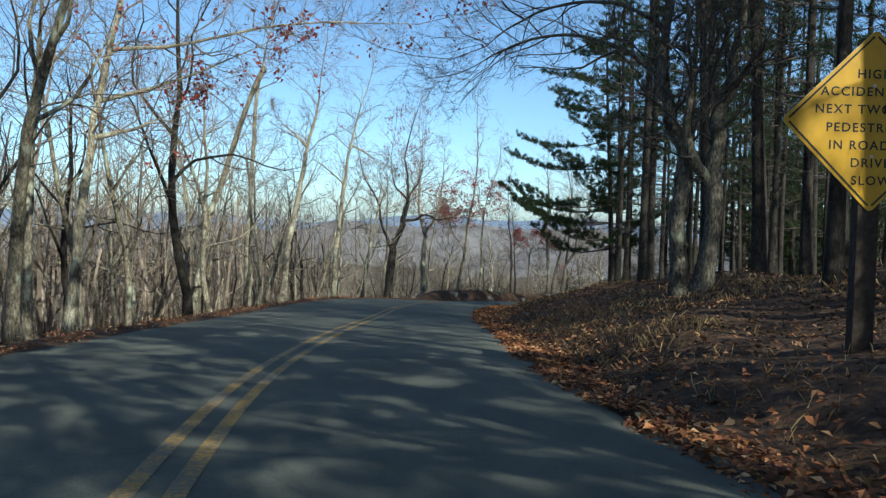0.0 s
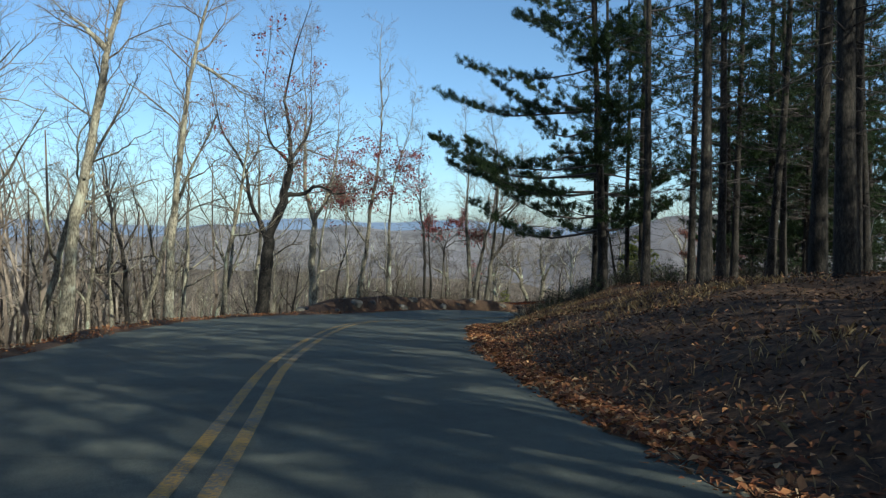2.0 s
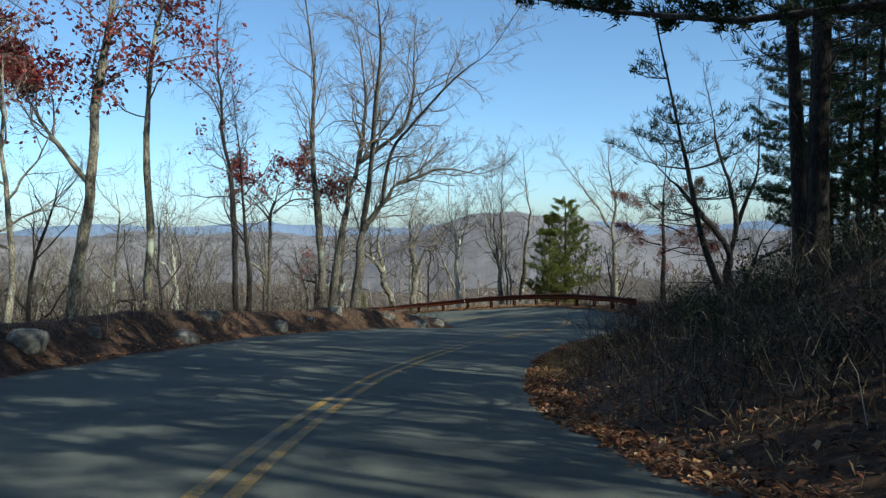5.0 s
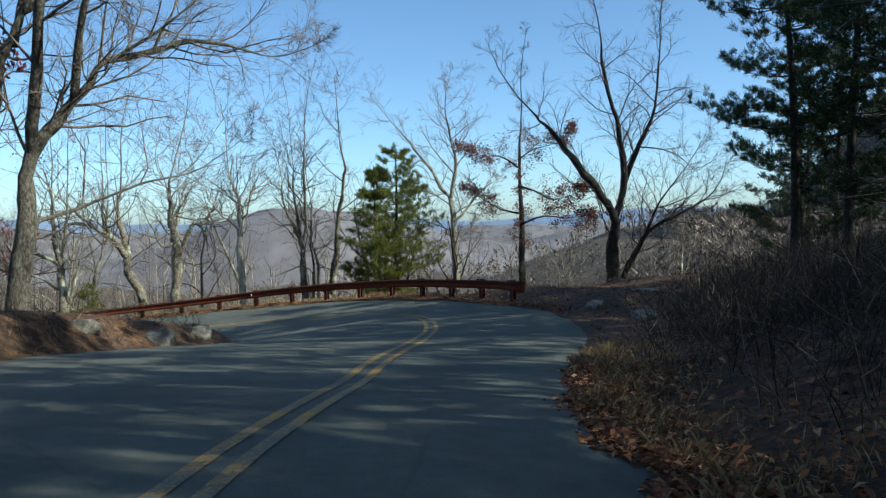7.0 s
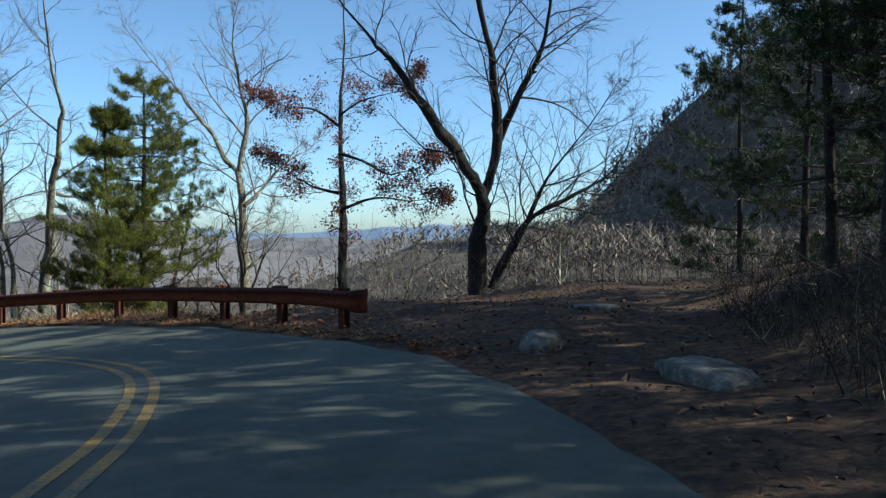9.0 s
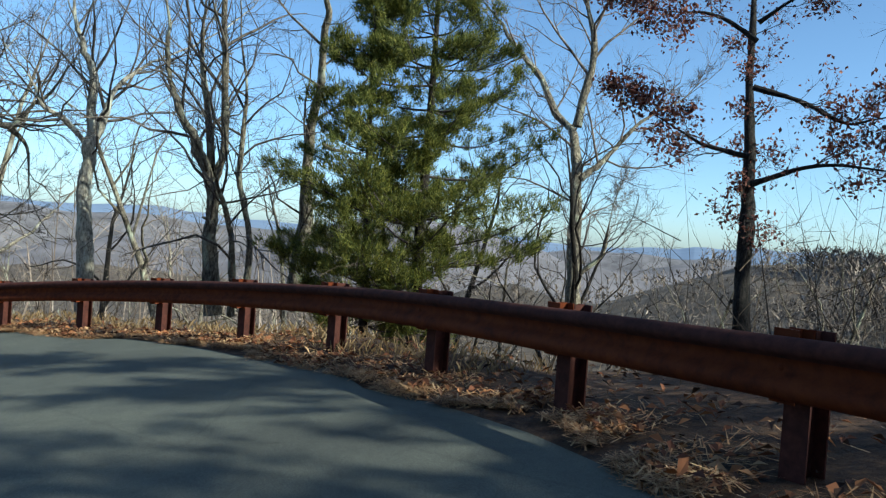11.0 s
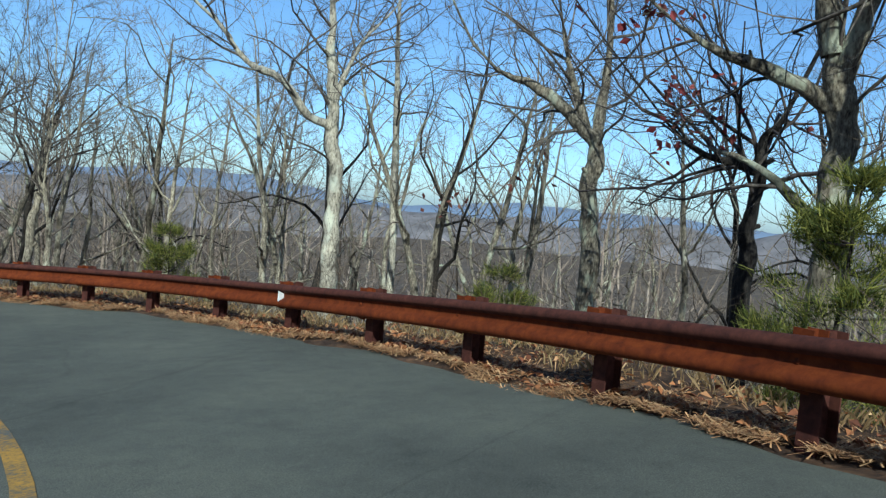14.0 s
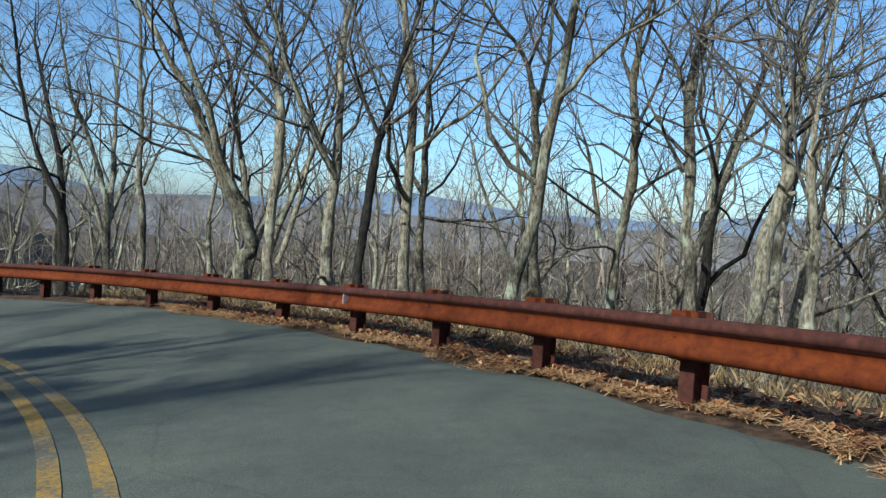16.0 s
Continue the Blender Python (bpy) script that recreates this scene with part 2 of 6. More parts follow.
def plain(name, col, rough=0.6, metal=0.0, scale=6, amount=0.25):
    m, nt, b = mat(name, rough, metal)
    n = noise_tex(nt, scale, 6, 0.65)
    lo, hi = tuple(c * (1 - amount) for c in col), tuple(min(1, c * (1 + amount * 0.5)) for c in col)
    nt.links.new(ramp(nt, n.outputs[0], [(0.35, lo), (0.65, hi)]), b.inputs["Base Color"])
    return m


M_SIGN = plain("yellow_sign_sheeting", (0.45, 0.25, 0.008), 0.45, 0, 2.5, 0.22)
M_BLACK = plain("black_sign_ink", (0.012, 0.012, 0.012), 0.6)
M_ALU = plain("dull_aluminium", (0.42, 0.42, 0.41), 0.5, 0.8)
M_POST = plain("dark_creosoted_wood", (0.045, 0.032, 0.024), 0.9, 0, 14, 0.5)
M_WHITE = plain("white_reflective_sheeting", (0.82, 0.82, 0.80), 0.4)
M_BOLT = plain("galvanised_bolt", (0.45, 0.44, 0.42), 0.45, 0.8)
# haze of distance is mixed into these three base colours
M_RIDGE_1 = plain("haze_tinted_woods", (0.165, 0.150, 0.156), 0.95, 0, 0.011, 0.3)
M_RIDGE_2 = plain("haze_tinted_ridge", (0.158, 0.146, 0.151), 0.95, 0, 0.02, 0.4)
M_RIDGE_3 = plain("haze_blue_far_ridge", (0.165, 0.215, 0.305), 0.95, 0, 0.003, 0.08)


# ---------------------------------------------------------------- mesh helpers
class Geo:
    def __init__(self):
        self.v, self.q, self.t, self.n, self.late = [], [], [], 0, []

    def add(self, verts, quads=None, tris=None):
        self.v.append(np.asarray(verts, float).reshape(-1, 3))
        if quads is not None:
            self.q.append(np.asarray(quads, int).reshape(-1, 4) + self.n)
        if tris is not None:
            self.t.append(np.asarray(tris, int).reshape(-1, 3) + self.n)
        self.n += len(self.v[-1])

    def mesh(self, name, material, smooth=True):
        if self.late:
            rows = np.array([np.r_[p, w, ln, r] for p, w, ln, r in self.late])
            twigs(self, np.random.default_rng(len(rows)), rows[:, :3], rows[:, 3:6], rows[:, 6], rows[:, 7])
        me = bpy.data.meshes.new(name)
        v = np.concatenate(self.v) if self.v else np.zeros((0, 3))
        q = np.concatenate(self.q) if self.q else np.zeros((0, 4), int)
        t = np.concatenate(self.t) if self.t else np.zeros((0, 3), int)
        me.vertices.add(len(v))
        me.vertices.foreach_set("co", v.ravel())
        me.loops.add(q.size + t.size)
        me.loops.foreach_set("vertex_index", np.concatenate([q.ravel(), t.ravel()]).astype(np.int32))
        me.polygons.add(len(q) + len(t))
        starts = np.concatenate([np.arange(len(q)) * 4, q.size + np.arange(len(t)) * 3]).astype(np.int32)
        me.polygons.foreach_set("loop_start", starts)
        me.polygons.foreach_set("use_smooth", np.full(len(starts), smooth))
        me.update(calc_edges=True)
        me.materials.append(material)
        return me


def part(name, g, material, parent=None, label="", smooth=True):
    me = g.mesh(name, material, smooth) if isinstance(g, Geo) else g
    ob = new(name, me)
    if parent is not None:
        ob.parent = parent
    if label:
        ob["label"] = label
    return ob


def box(g, c, half, rot=None):
    c, half = np.array(c, float), np.array(half, float)
    s = np.array([[x, y, z] for x in (-1, 1) for y in (-1, 1) for z in (-1, 1)]) * half
    if rot is not None:
        s = s @ np.array(rot).T
    g.add(s + c, [(0, 1, 3, 2), (4, 6, 7, 5), (0, 4, 5, 1), (2, 3, 7, 6), (0, 2, 6, 4), (1, 5, 7, 3)])


def tube(g, pts, rad, k, knots=0.0):
    pts, rad = np.asarray(pts, float), np.asarray(rad, float)
    tan = np.gradient(pts, axis=0)
    tan /= np.linalg.norm(tan, axis=1, keepdims=True) + 1e-9
    ref = np.array([0.31, 0.95, 0.05]) if abs(tan[:, 2]).mean() > 0.6 else np.array([0.05, 0.1, 0.99])
    n1 = np.cross(tan, ref)
    n1 /= np.linalg.norm(n1, axis=1, keepdims=True) + 1e-9
    n2 = np.cross(tan, n1)
    a = np.arange(k) * 2 * math.pi / k
    ring = pts[:, None] + rad[:, None, None] * (np.cos(a)[None, :, None] * n1[:, None] + np.sin(a)[None, :, None] * n2[:, None])
    if knots:
        w = np.sin(ring @ np.array([5.1, 3.7, 4.3]) + 2 * np.sin(ring @ np.array([-2.9, 4.1, 3.1]))) + 0.6 * np.sin(ring @ np.array([13.0, -11.0, 6.0]) + 1.7 * np.sin(ring @ np.array([7.0, 9.0, -5.0])))
        ring = pts[:, None] + (ring - pts[:, None]) * (1 + knots * w)[:, :, None]
    n = len(pts)
    i = (np.arange(n - 1) * k)[:, None] + np.arange(k)[None]
    j = (np.arange(n - 1) * k)[:, None] + (np.arange(k)[None] + 1) % k
    g.add(ring.reshape(-1, 3), np.stack([i, j, j + k, i + k], -1))
    if rad[-1] > 0.015:
        e = np.arange(k)
        g.add(np.vstack([ring[-1], pts[-1:] + tan[-1:] * rad[-1] * 0.5]), None, np.stack([e, (e + 1) % k, np.full(k, k)], 1))


def smooth_line(ctrl, per=6):
    """Points along a Catmull-Rom curve through the control rows."""
    c = np.asarray(ctrl, float)
    e = np.vstack([2 * c[0] - c[1], c, 2 * c[-1] - c[-2]])
    out = []
    for i in range(1, len(e) - 2):
        p0, p1, p2, p3 = e[i - 1 : i + 3]
        for u in np.arange(per) / per:
            out.append(0.5 * (2 * p1 + (p2 - p0) * u + (2 * p0 - 5 * p1 + 4 * p2 - p3) * u**2 + (3 * p1 - p0 - 3 * p2 + p3) * u**3))
    return np.array(out + [c[-1]])


def resample(line, step):
    d = np.r_[0, np.cumsum(np.linalg.norm(np.diff(line[:, :3], axis=0), axis=1))]
    s = np.arange(0, d[-1], step)
    return np.stack([np.interp(s, d, line[:, i]) for i in range(line.shape[1])], 1)


# ---------------------------------------------------------------- the road's line and the lie of the land
# x, y, z and bank in degrees of the middle line, from above the bend down to the hairpin and on below it
ROAD_UP = [(8, -48, 3.2, 2), (4.5, -32, 2.1, 2), (2.2, -20, 1.3, 1.9), (0.42, -10.02, 0.63, 1.8), (-0.94, -0.14, -0.05, 1.5), (-2.0, 7.92, -0.59, 1.3),
           (-2.21, 16.08, -1.18, 0.9), (-2.08, 24.13, -1.82, 0.6), (-1.9, 31.84, -2.37, 0.6), (-1.06, 40.15, -2.99, 0.2), (0.17, 46.85, -3.63, -0.4),
           (2.11, 53.83, -4.43, -0.8), (4.91, 60.71, -5.24, -0.9), (8.35, 66.89, -5.86, -0.9), (12.08, 72.06, -6.34, -0.6), (16.04, 76.57, -6.89, 0)]
ROAD_DOWN = [(19.7, 79.95, -7.34, 1.5), (22.18, 82.5, -7.6, 3), (24.35, 85.71, -7.76, 4.2), (25.05, 89.32, -8.01, 4.9), (24.5, 93.13, -8.37, 6.1),
             (23.01, 96.59, -8.82, 6.2), (20.83, 99.61, -9.21, 5.2), (17.85, 102.02, -9.64, 4.5), (14.17, 103.76, -10.11, 4.1), (10.01, 104.74, -10.53, 3.8),
             (6.5, 104.9, -10.9, 3.6), (3.1, 104.4, -11.2, 3.5), (0.05, 103.4, -11.45, 3.5), (-2.6, 102.1, -11.65, 3.4), (-5.5, 100, -11.9, 3.2),
             (-9.5, 96.5, -12.3, 2.5), (-14, 92, -12.8, 2), (-20, 87, -13.5, 1), (-28, 82, -14.3, 0), (-40, 77, -15.5, 0), (-60, 72, -17.5, 0)]
LINE = resample(smooth_line(ROAD_UP + ROAD_DOWN, 10), 0.75)
LXY, LZ, LBANK = LINE[:, :2], LINE[:, 2], np.sin(np.radians(LINE[:, 3]))
LT = np.gradient(LXY, axis=0)
LT /= np.linalg.norm(LT, axis=1, keepdims=True)
LR = np.stack([LT[:, 1], -LT[:, 0]], 1)
LS = np.r_[0, np.cumsum(np.linalg.norm(np.diff(LXY, axis=0), axis=1))]
LS -= LS[np.argmin(((LXY - np.array([-0.94, -0.14])) ** 2).sum(1))]
WIDE_R = [(-40, 3.4), (0, 3.4), (18, 3.5), (25, 3.25), (33, 3.5), (40, 3.9), (47, 4.1), (54, 4.2), (62, 3.3), (70, 3.25), (76, 3.5), (82, 3.9), (87, 4.3),
          (91, 4.0), (95, 3.3), (99, 3.45), (105, 3.9), (112, 4.1), (125, 4.15), (140, 3.9), (160, 3.4)]
WIDE_L = [(-40, 4), (0, 4.1), (16, 4.2), (35, 4.8), (48, 5.4), (60, 6), (74, 6.2), (80, 5.9), (85, 5.5), (91, 5.2), (99, 5.2), (109, 4.6), (119, 3.8), (160, 3.4)]
WR = np.interp(LS, *zip(*WIDE_R))
WL = np.interp(LS, *zip(*WIDE_L))
S_SLOPE = np.gradient(LZ, LS)


def step(x, a, b):
    u = np.clip((x - a) / (b - a), 0, 1)
    return u * u * (3 - 2 * u)


def wave(x, y, f, seed):
    r = np.random.default_rng(seed)
    out = 0
    for k in range(5):
        a, p, q = r.uniform(0, 6.28), r.uniform(0, 6.28), r.uniform(0.6, 1.7)
        out = out + np.sin(f * q * (x * np.cos(a) + y * np.sin(a)) + p) / 5
    return out


def land(x, y):
    """Height of the ground, nearest station along the road, metres beyond the road's edge, and side (1: right)."""
    x, y = np.atleast_1d(np.asarray(x, float)), np.atleast_1d(np.asarray(y, float))
    zo, so, do, sd = (np.empty(len(x)) for _ in range(4))
    for i0 in range(0, len(x), 4000):
        sl = slice(i0, i0 + 4000)
        dx, dy = x[sl, None] - LXY[None, :, 0], y[sl, None] - LXY[None, :, 1]
        d2 = dx * dx + dy * dy
        near = d2.argmin(1)
        w = 1 / (d2 + 0.35) ** 2.5
        lat = np.clip(dx * LR[None, :, 0] + dy * LR[None, :, 1], -7, 5)
        along = np.clip(dx * LT[None, :, 0] + dy * LT[None, :, 1], -1, 1)
        zb = (w * (LZ + LBANK * lat + S_SLOPE * along)).sum(1) / w.sum(1)
        low = (w * (LS > 84)).sum(1) / w.sum(1)
        n = np.arange(len(near))
        side = np.where((dx * LR[None, :, 0] + dy * LR[None, :, 1])[n, near] > 0, 1.0, -1.0)
        dm = np.sqrt(d2[n, near])
        w2 = np.exp(-(np.sqrt(d2) - dm[:, None]) / (0.12 + 0.012 * dm[:, None]))
        s = np.where((side > 0) & (dm > 4), (w2 * LS).sum(1) / w2.sum(1), LS[near])
        d = np.sqrt(d2[n, near]) - np.where(side > 0, WR[near], WL[near])
        dp = np.maximum(d, 0)
        rough = 0.10 * wave(x[sl], y[sl], 2.1, 3) + 0.22 * wave(x[sl], y[sl], 0.7, 4)
        # uphill bank on the right of the upper road
        k1 = 0.25 + 0.15 * step(s, 46, 60)
        k2 = 0.02 + 0.07 * step(s, 58, 72)
        up = k1 * np.clip(dp - 0.7, 0, 5.5) + k2 * np.clip(dp - 6, 0, 26) - 0.10 * np.exp(-((dp - 0.6) / 0.5) ** 2)
        up = up - 0.10 * np.clip(dp - 18, 0, 60) * (1 - step(s, 40, 62))
        up = up * (1 - 0.42 * step(s, 64, 76))
        # the bank turns away from the road where the terrace opens before the rail
        across = (x[sl] - 14.1) * 0.469 - (y[sl] - 71.2) * 0.883
        hill = np.maximum(1 - step(s, 69, 77), step(across, -0.6, 3.2)) * (1 - step(s, 90, 96))
        # outer side of the hairpin: a shoulder, then the slope; a terrace where the rail begins
        shoulder = 1.5 + 13 * step(s, 78, 84) * (1 - step(s, 94, 101))
        down = 0.05 * np.minimum(dp, 14) * step(s, 78, 84) * (1 - step(s, 94, 101))-0.55 * np.clip(dp - shoulder, 0, 3) - (0.48 - 0.28 * step(s, 103, 114)) * np.clip(dp - shoulder - 3, 0, 30) - 0.42 * np.clip(dp - shoulder - 33, 0, 250)
        right = hill * up + (1 - hill) * down
        # valley side of the upper road, and the ground held inside the hairpin
        fall = (-0.40 * np.clip(dp - 0.9, 0, 4) - 0.22 * np.clip(dp - 4.9, 0, 30) - 0.42 * np.clip(dp - 34.9, 0, 280)) * (1 - step(low, 0.02, 0.35)) * (1 - step(s, 56, 74))
        berm = 0.9 * np.exp(-((dp - 1.8) / 1.2) ** 2) * step(dp, 0.05, 0.9) * step(s, 58, 66) * (1 - step(s, 92, 100))
        left = fall + berm
        z = zb + np.where(side > 0, right, left) + rough * np.clip(dp / 2.5, 0, 1)
        z = z - 0.07 * (1 - step(d, -0.25, 0.0))
        zo[sl], so[sl], do[sl], sd[sl] = z, s, d, side
    r = np.hypot(x - 10, y - 70)
    zo = np.where(r > 150, np.maximum(zo, -150) , zo)
    spur = -26 + 150 * np.clip(1 - ((x - 414) ** 2 + (y - 115) ** 2) / 200**2, 0, 1) ** 2 + 5 * wave(x, y, 0.05, 17) + 3 * wave(x, y, 0.12, 18)
    zo = np.maximum(zo, spur - 0.16 * np.clip(np.hypot(x - 414, y - 115) - 195, 0, 5000))
    far = np.hypot(x - 414, y - 115)
    zo = np.maximum(zo, -17 - 0.1 * np.maximum(far - 229, -90) - 0.4 * np.maximum(far - 229, 0) + 1.5 * wave(x, y, 0.07, 19))
    roll = 26 * wave(x, y, 0.011, 8) + 10 * wave(x, y, 0.035, 9)
    zo = zo + roll * step(r, 170, 500)
    return zo, so, do, sd


def ground_z(x, y):
    return float(land([x], [y])[0][0])


def axis_steps(a, b, fine, far):
    mid = list(np.arange(a, b + 0.01, fine))
    out, gap = [], fine
    lo, hi = a, b
    left, rightw = [], []
    while hi < far:
        gap *= 1.13
        hi += gap
        lo -= gap
        left.append(lo)
        rightw.append(hi)
    return np.array(left[::-1] + mid + rightw)


GX, GY = axis_steps(-24, 52, 0.5, 3600), axis_steps(-14, 122, 0.55, 3600)
gx, gy = np.meshgrid(GX, GY)
gz = land(gx.ravel(), gy.ravel())[0]
g = Geo()
nx, ny = len(GX), len(GY)
idx = np.arange(nx * ny).reshape(ny, nx)
g.add(np.stack([gx.ravel(), gy.ravel(), gz], 1), np.stack([idx[:-1, :-1], idx[:-1, 1:], idx[1:, 1:], idx[1:, :-1]], -1))
tagged(part("ground", g, M_GROUND), "leaf-strewn brown forest floor on a steep mountainside", "ground", kind="structure")


# ridges that close the view; distance haze is put into their colours
def ridge(radius, base, height, amp, seed, a0, a1, material, label):
    g = Geo()
    a = np.radians(np.linspace(a0, a1, 420))
    prof = height + amp * (wave(a * 900, a * 0, 0.010, seed) + 0.6 * wave(a * 900, a * 0, 0.033, seed + 1) + 0.22 * wave(a * 900, a * 0, 0.11, seed + 2))
    rows = []
    for u in np.linspace(0, 1, 9):
        rr = radius * (1 + 0.16 * u)
        rows.append(np.stack([10 - np.sin(a) * rr, 70 + np.cos(a) * rr, base + (prof - base) * np.sin(u * math.pi / 2) + 9 * wave(a * 900, a * 0 + u * 300, 0.08, seed + 5) * u * (1 - u)], 1))
    rows.append(rows[-1] + np.array([0, 0, -500]))
    k, m = len(rows), len(a)
    i = np.arange(k * m).reshape(k, m)
    g.add(np.concatenate(rows), np.stack([i[:-1, :-1], i[1:, :-1], i[1:, 1:], i[:-1, 1:]], -1))
    tagged(part("mountain_ridge", g, material, None, "", False), label, "mountain", kind="structure")


ridge(2000, -220, -22, 34, 12, -180, 180, M_RIDGE_2, "ridge across the valley, painted grey-blue for haze")
ridge(3000, -250, 14, 46, 21, -180, 180, M_RIDGE_3, "ridge on the horizon, painted pale blue for haze")

# the round mountain that stands above the valley beyond the hairpin, its colour tinted for haze
g = Geo()
u, w = np.meshgrid(np.linspace(-1, 1, 90), np.linspace(-1, 1, 50))
ax, ay = math.sin(radians(30.6)), math.cos(radians(30.6))
px, py = 10 + ax * 1750 + ay * u * 1150 + ax * w * 350, 70 + ay * 1750 - ax * u * 1150 + ay * w * 350
hz = (1 - u**2) * (1 - w**2)
pz = -230 + 284 * hz**0.7 * (0.78 + 0.13 * np.cos(u * 9 + 0.6) + 0.08 * wave(px, py, 0.012, 51)) + 10 * wave(px, py, 0.05, 52) * hz
i_ = np.arange(90 * 50).reshape(50, 90)
g.add(np.stack([px.ravel(), py.ravel(), pz.ravel()], 1), np.stack([i_[:-1, :-1], i_[:-1, 1:], i_[1:, 1:], i_[1:, :-1]], -1))
tagged(part("mountain", g, M_RIDGE_1), "rounded wooded mountain across the valley, painted purple-grey for haze", "mountain", kind="structure")

# ---------------------------------------------------------------- the road
keep = np.arange(len(LS))
fr = np.linspace(-1, 1, 15)
rows = []
for i in keep:
    off = np.where(fr < 0, fr * WL[i], fr * WR[i])
    edge = np.abs(fr) > 0.99
    off = off + edge * 0.10 * np.sin(LS[i] * 2.3 + 9 * fr) + edge * 0.06 * np.sin(LS[i] * 5.1)
    crown = 0.03 * (1 - fr**2)
    p = LXY[i] + LR[i] * off[:, None]
    rows.append(np.concatenate([p, (LZ[i] + LBANK[i] * off + crown - 0.035 * edge)[:, None]], 1))
rows = np.array(rows)
g = Geo()
k = np.arange(rows.shape[0] * 15).reshape(-1, 15)
g.add(rows.reshape(-1, 3), np.stack([k[:-1, :-1], k[:-1, 1:], k[1:, 1:], k[1:, :-1]], -1))
sk = rows[:, [0, 14]] + np.array([0, 0, -0.3])
for c, col in ((0, 0), (1, 14)):
    e = np.stack([rows[:, col], sk[:, c]], 1)
    kk = np.arange(len(e) * 2).reshape(-1, 2)
    g.add(e.reshape(-1, 3), np.stack([kk[:-1, 0], kk[1:, 0], kk[1:, 1], kk[:-1, 1]], -1))
tagged(part("road", g, M_ASPHALT), "narrow grey asphalt mountain road, worn and cracked", "road", kind="structure")

for off in (-0.135, 0.135):
    g = Geo()
    strips = []
    for du in (-0.06, 0.06):
        o = off + du + np.interp(LS, (-40, 12, 30, 45, 66, 74, 78, 83, 88, 96), (0.07, 0.07, 0.13, 0.4, 0.45, 0.75, 1.0, 0.72, 0.3, 0))
        strips.append(np.concatenate([LXY + LR * o[:, None], (LZ + LBANK * o + 0.036)[:, None]], 1))
    e = np.stack(strips, 1)
    kk = np.arange(len(e) * 2).reshape(-1, 2)
    g.add(e.reshape(-1, 3), np.stack([kk[:-1, 0], kk[:-1, 1], kk[1:, 1], kk[1:, 0]], -1))
    tagged(part("centre_line", g, M_YELLOW), "solid worn yellow centre line painted on the road", "road marking", group="double yellow line", kind="structure")

# ---------------------------------------------------------------- the guardrail
RAIL = [(28.62, 85.5, -7.55), (28.88, 87.94, -7.61), (28.71, 93.61, -7.88), (26.7, 98.89, -8.35), (23.11, 103.23, -9.0), (18.46, 106.46, -9.55), (13.2, 108.53, -10.1),
        (7.59, 109.2, -10.56), (1.98, 108.39, -10.98), (-3.33, 106.41, -11.41), (-9.46, 101.97, -11.84), (-14.5, 97.3, -12.3), (-21, 91.5, -13.0), (-29, 86.5, -13.9)]
fine = smooth_line(RAIL, 40)
fd = np.r_[0, np.cumsum(np.linalg.norm(np.diff(fine[:, :2], axis=0), axis=1))]
first = fd[np.argmin(((fine[:, :2] - np.array([28.88, 87.94])) ** 2).sum(1))]


def rail_at(s):
    p = np.array([np.interp(s, fd, fine[:, i]) for i in range(3)])
    q = np.array([np.interp(s + 0.05, fd, fine[:, i]) for i in range(3)])
    t = (q - p)[:2] / np.linalg.norm((q - p)[:2])
    return p, t, np.array([-t[1], t[0]])


rail = tagged(new("guardrail"), "rust-brown weathering-steel guardrail on steel posts round the hairpin", "guardrail")
rail.location = (28.88, 87.94, -7.61)
bpy.context.view_layer.update()
ORIGIN = np.array(rail.location)

# corrugated profile: how far it stands out to the road, and height
W_PROFILE = [(0.035, 0.725), (0.060, 0.712), (0.082, 0.690), (0.085, 0.657), (0.064, 0.636), (0.022, 0.616), (0.012, 0.592), (0.010, 0.555),
             (0.030, 0.535), (0.066, 0.510), (0.085, 0.482), (0.082, 0.447), (0.060, 0.425), (0.035, 0.412)]
PRO = np.array(W_PROFILE)
BACK = PRO - np.array([0.012, 0.0])
LOOP = np.vstack([PRO, BACK[::-1]])
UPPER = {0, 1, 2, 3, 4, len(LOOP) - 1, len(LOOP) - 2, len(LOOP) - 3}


def rail_panel(s0, s1, shift, end_curl=0.0):
    g = Geo()
    st = np.linspace(s0, s1, max(4, int((s1 - s0) / 0.3) + 1))
    rows = []
    for s in st:
        p, t, n = rail_at(max(s, 0.0))
        if s < 0:
            p = p + np.array([*(t * s), 0])
        r = np.zeros((len(LOOP), 3))
        r[:, :2] = p[:2] + n * (LOOP[:, :1] + 0.13 + shift)
        r[:, 2] = p[2] + LOOP[:, 1]
        rows.append(r - ORIGIN)
    if end_curl:
        p, t, n = rail_at(max(s0, 0.0))
        for a in np.radians(np.linspace(20, 170, 8)):
            c = p[:2] + n * (0.13 - 0.15 * (1 - math.cos(a))) - t * (0.05 + 0.22 * math.sin(a))
            o = n * math.cos(a) - t * math.sin(a)
            flat, tall = 1 - 0.85 * min(1, a / 0.9), 1 + 0.32 * min(1, a / 0.9)
            r = np.zeros((len(LOOP), 3))
            r[:, :2] = c + o * (0.05 + (LOOP[:, :1] - 0.05) * flat)
            r[:, 2] = p[2] + 0.555 + (LOOP[:, 1] - 0.57) * tall
            rows.insert(0, r - ORIGIN)
    rows = np.array(rows)
    k = np.arange(rows.shape[0] * len(LOOP)).reshape(-1, len(LOOP))
    k2 = np.roll(k, -1, axis=1)
    g.add(rows.reshape(-1, 3), np.stack([k[:-1], k2[:-1], k2[1:], k[1:]], -1))
    return g


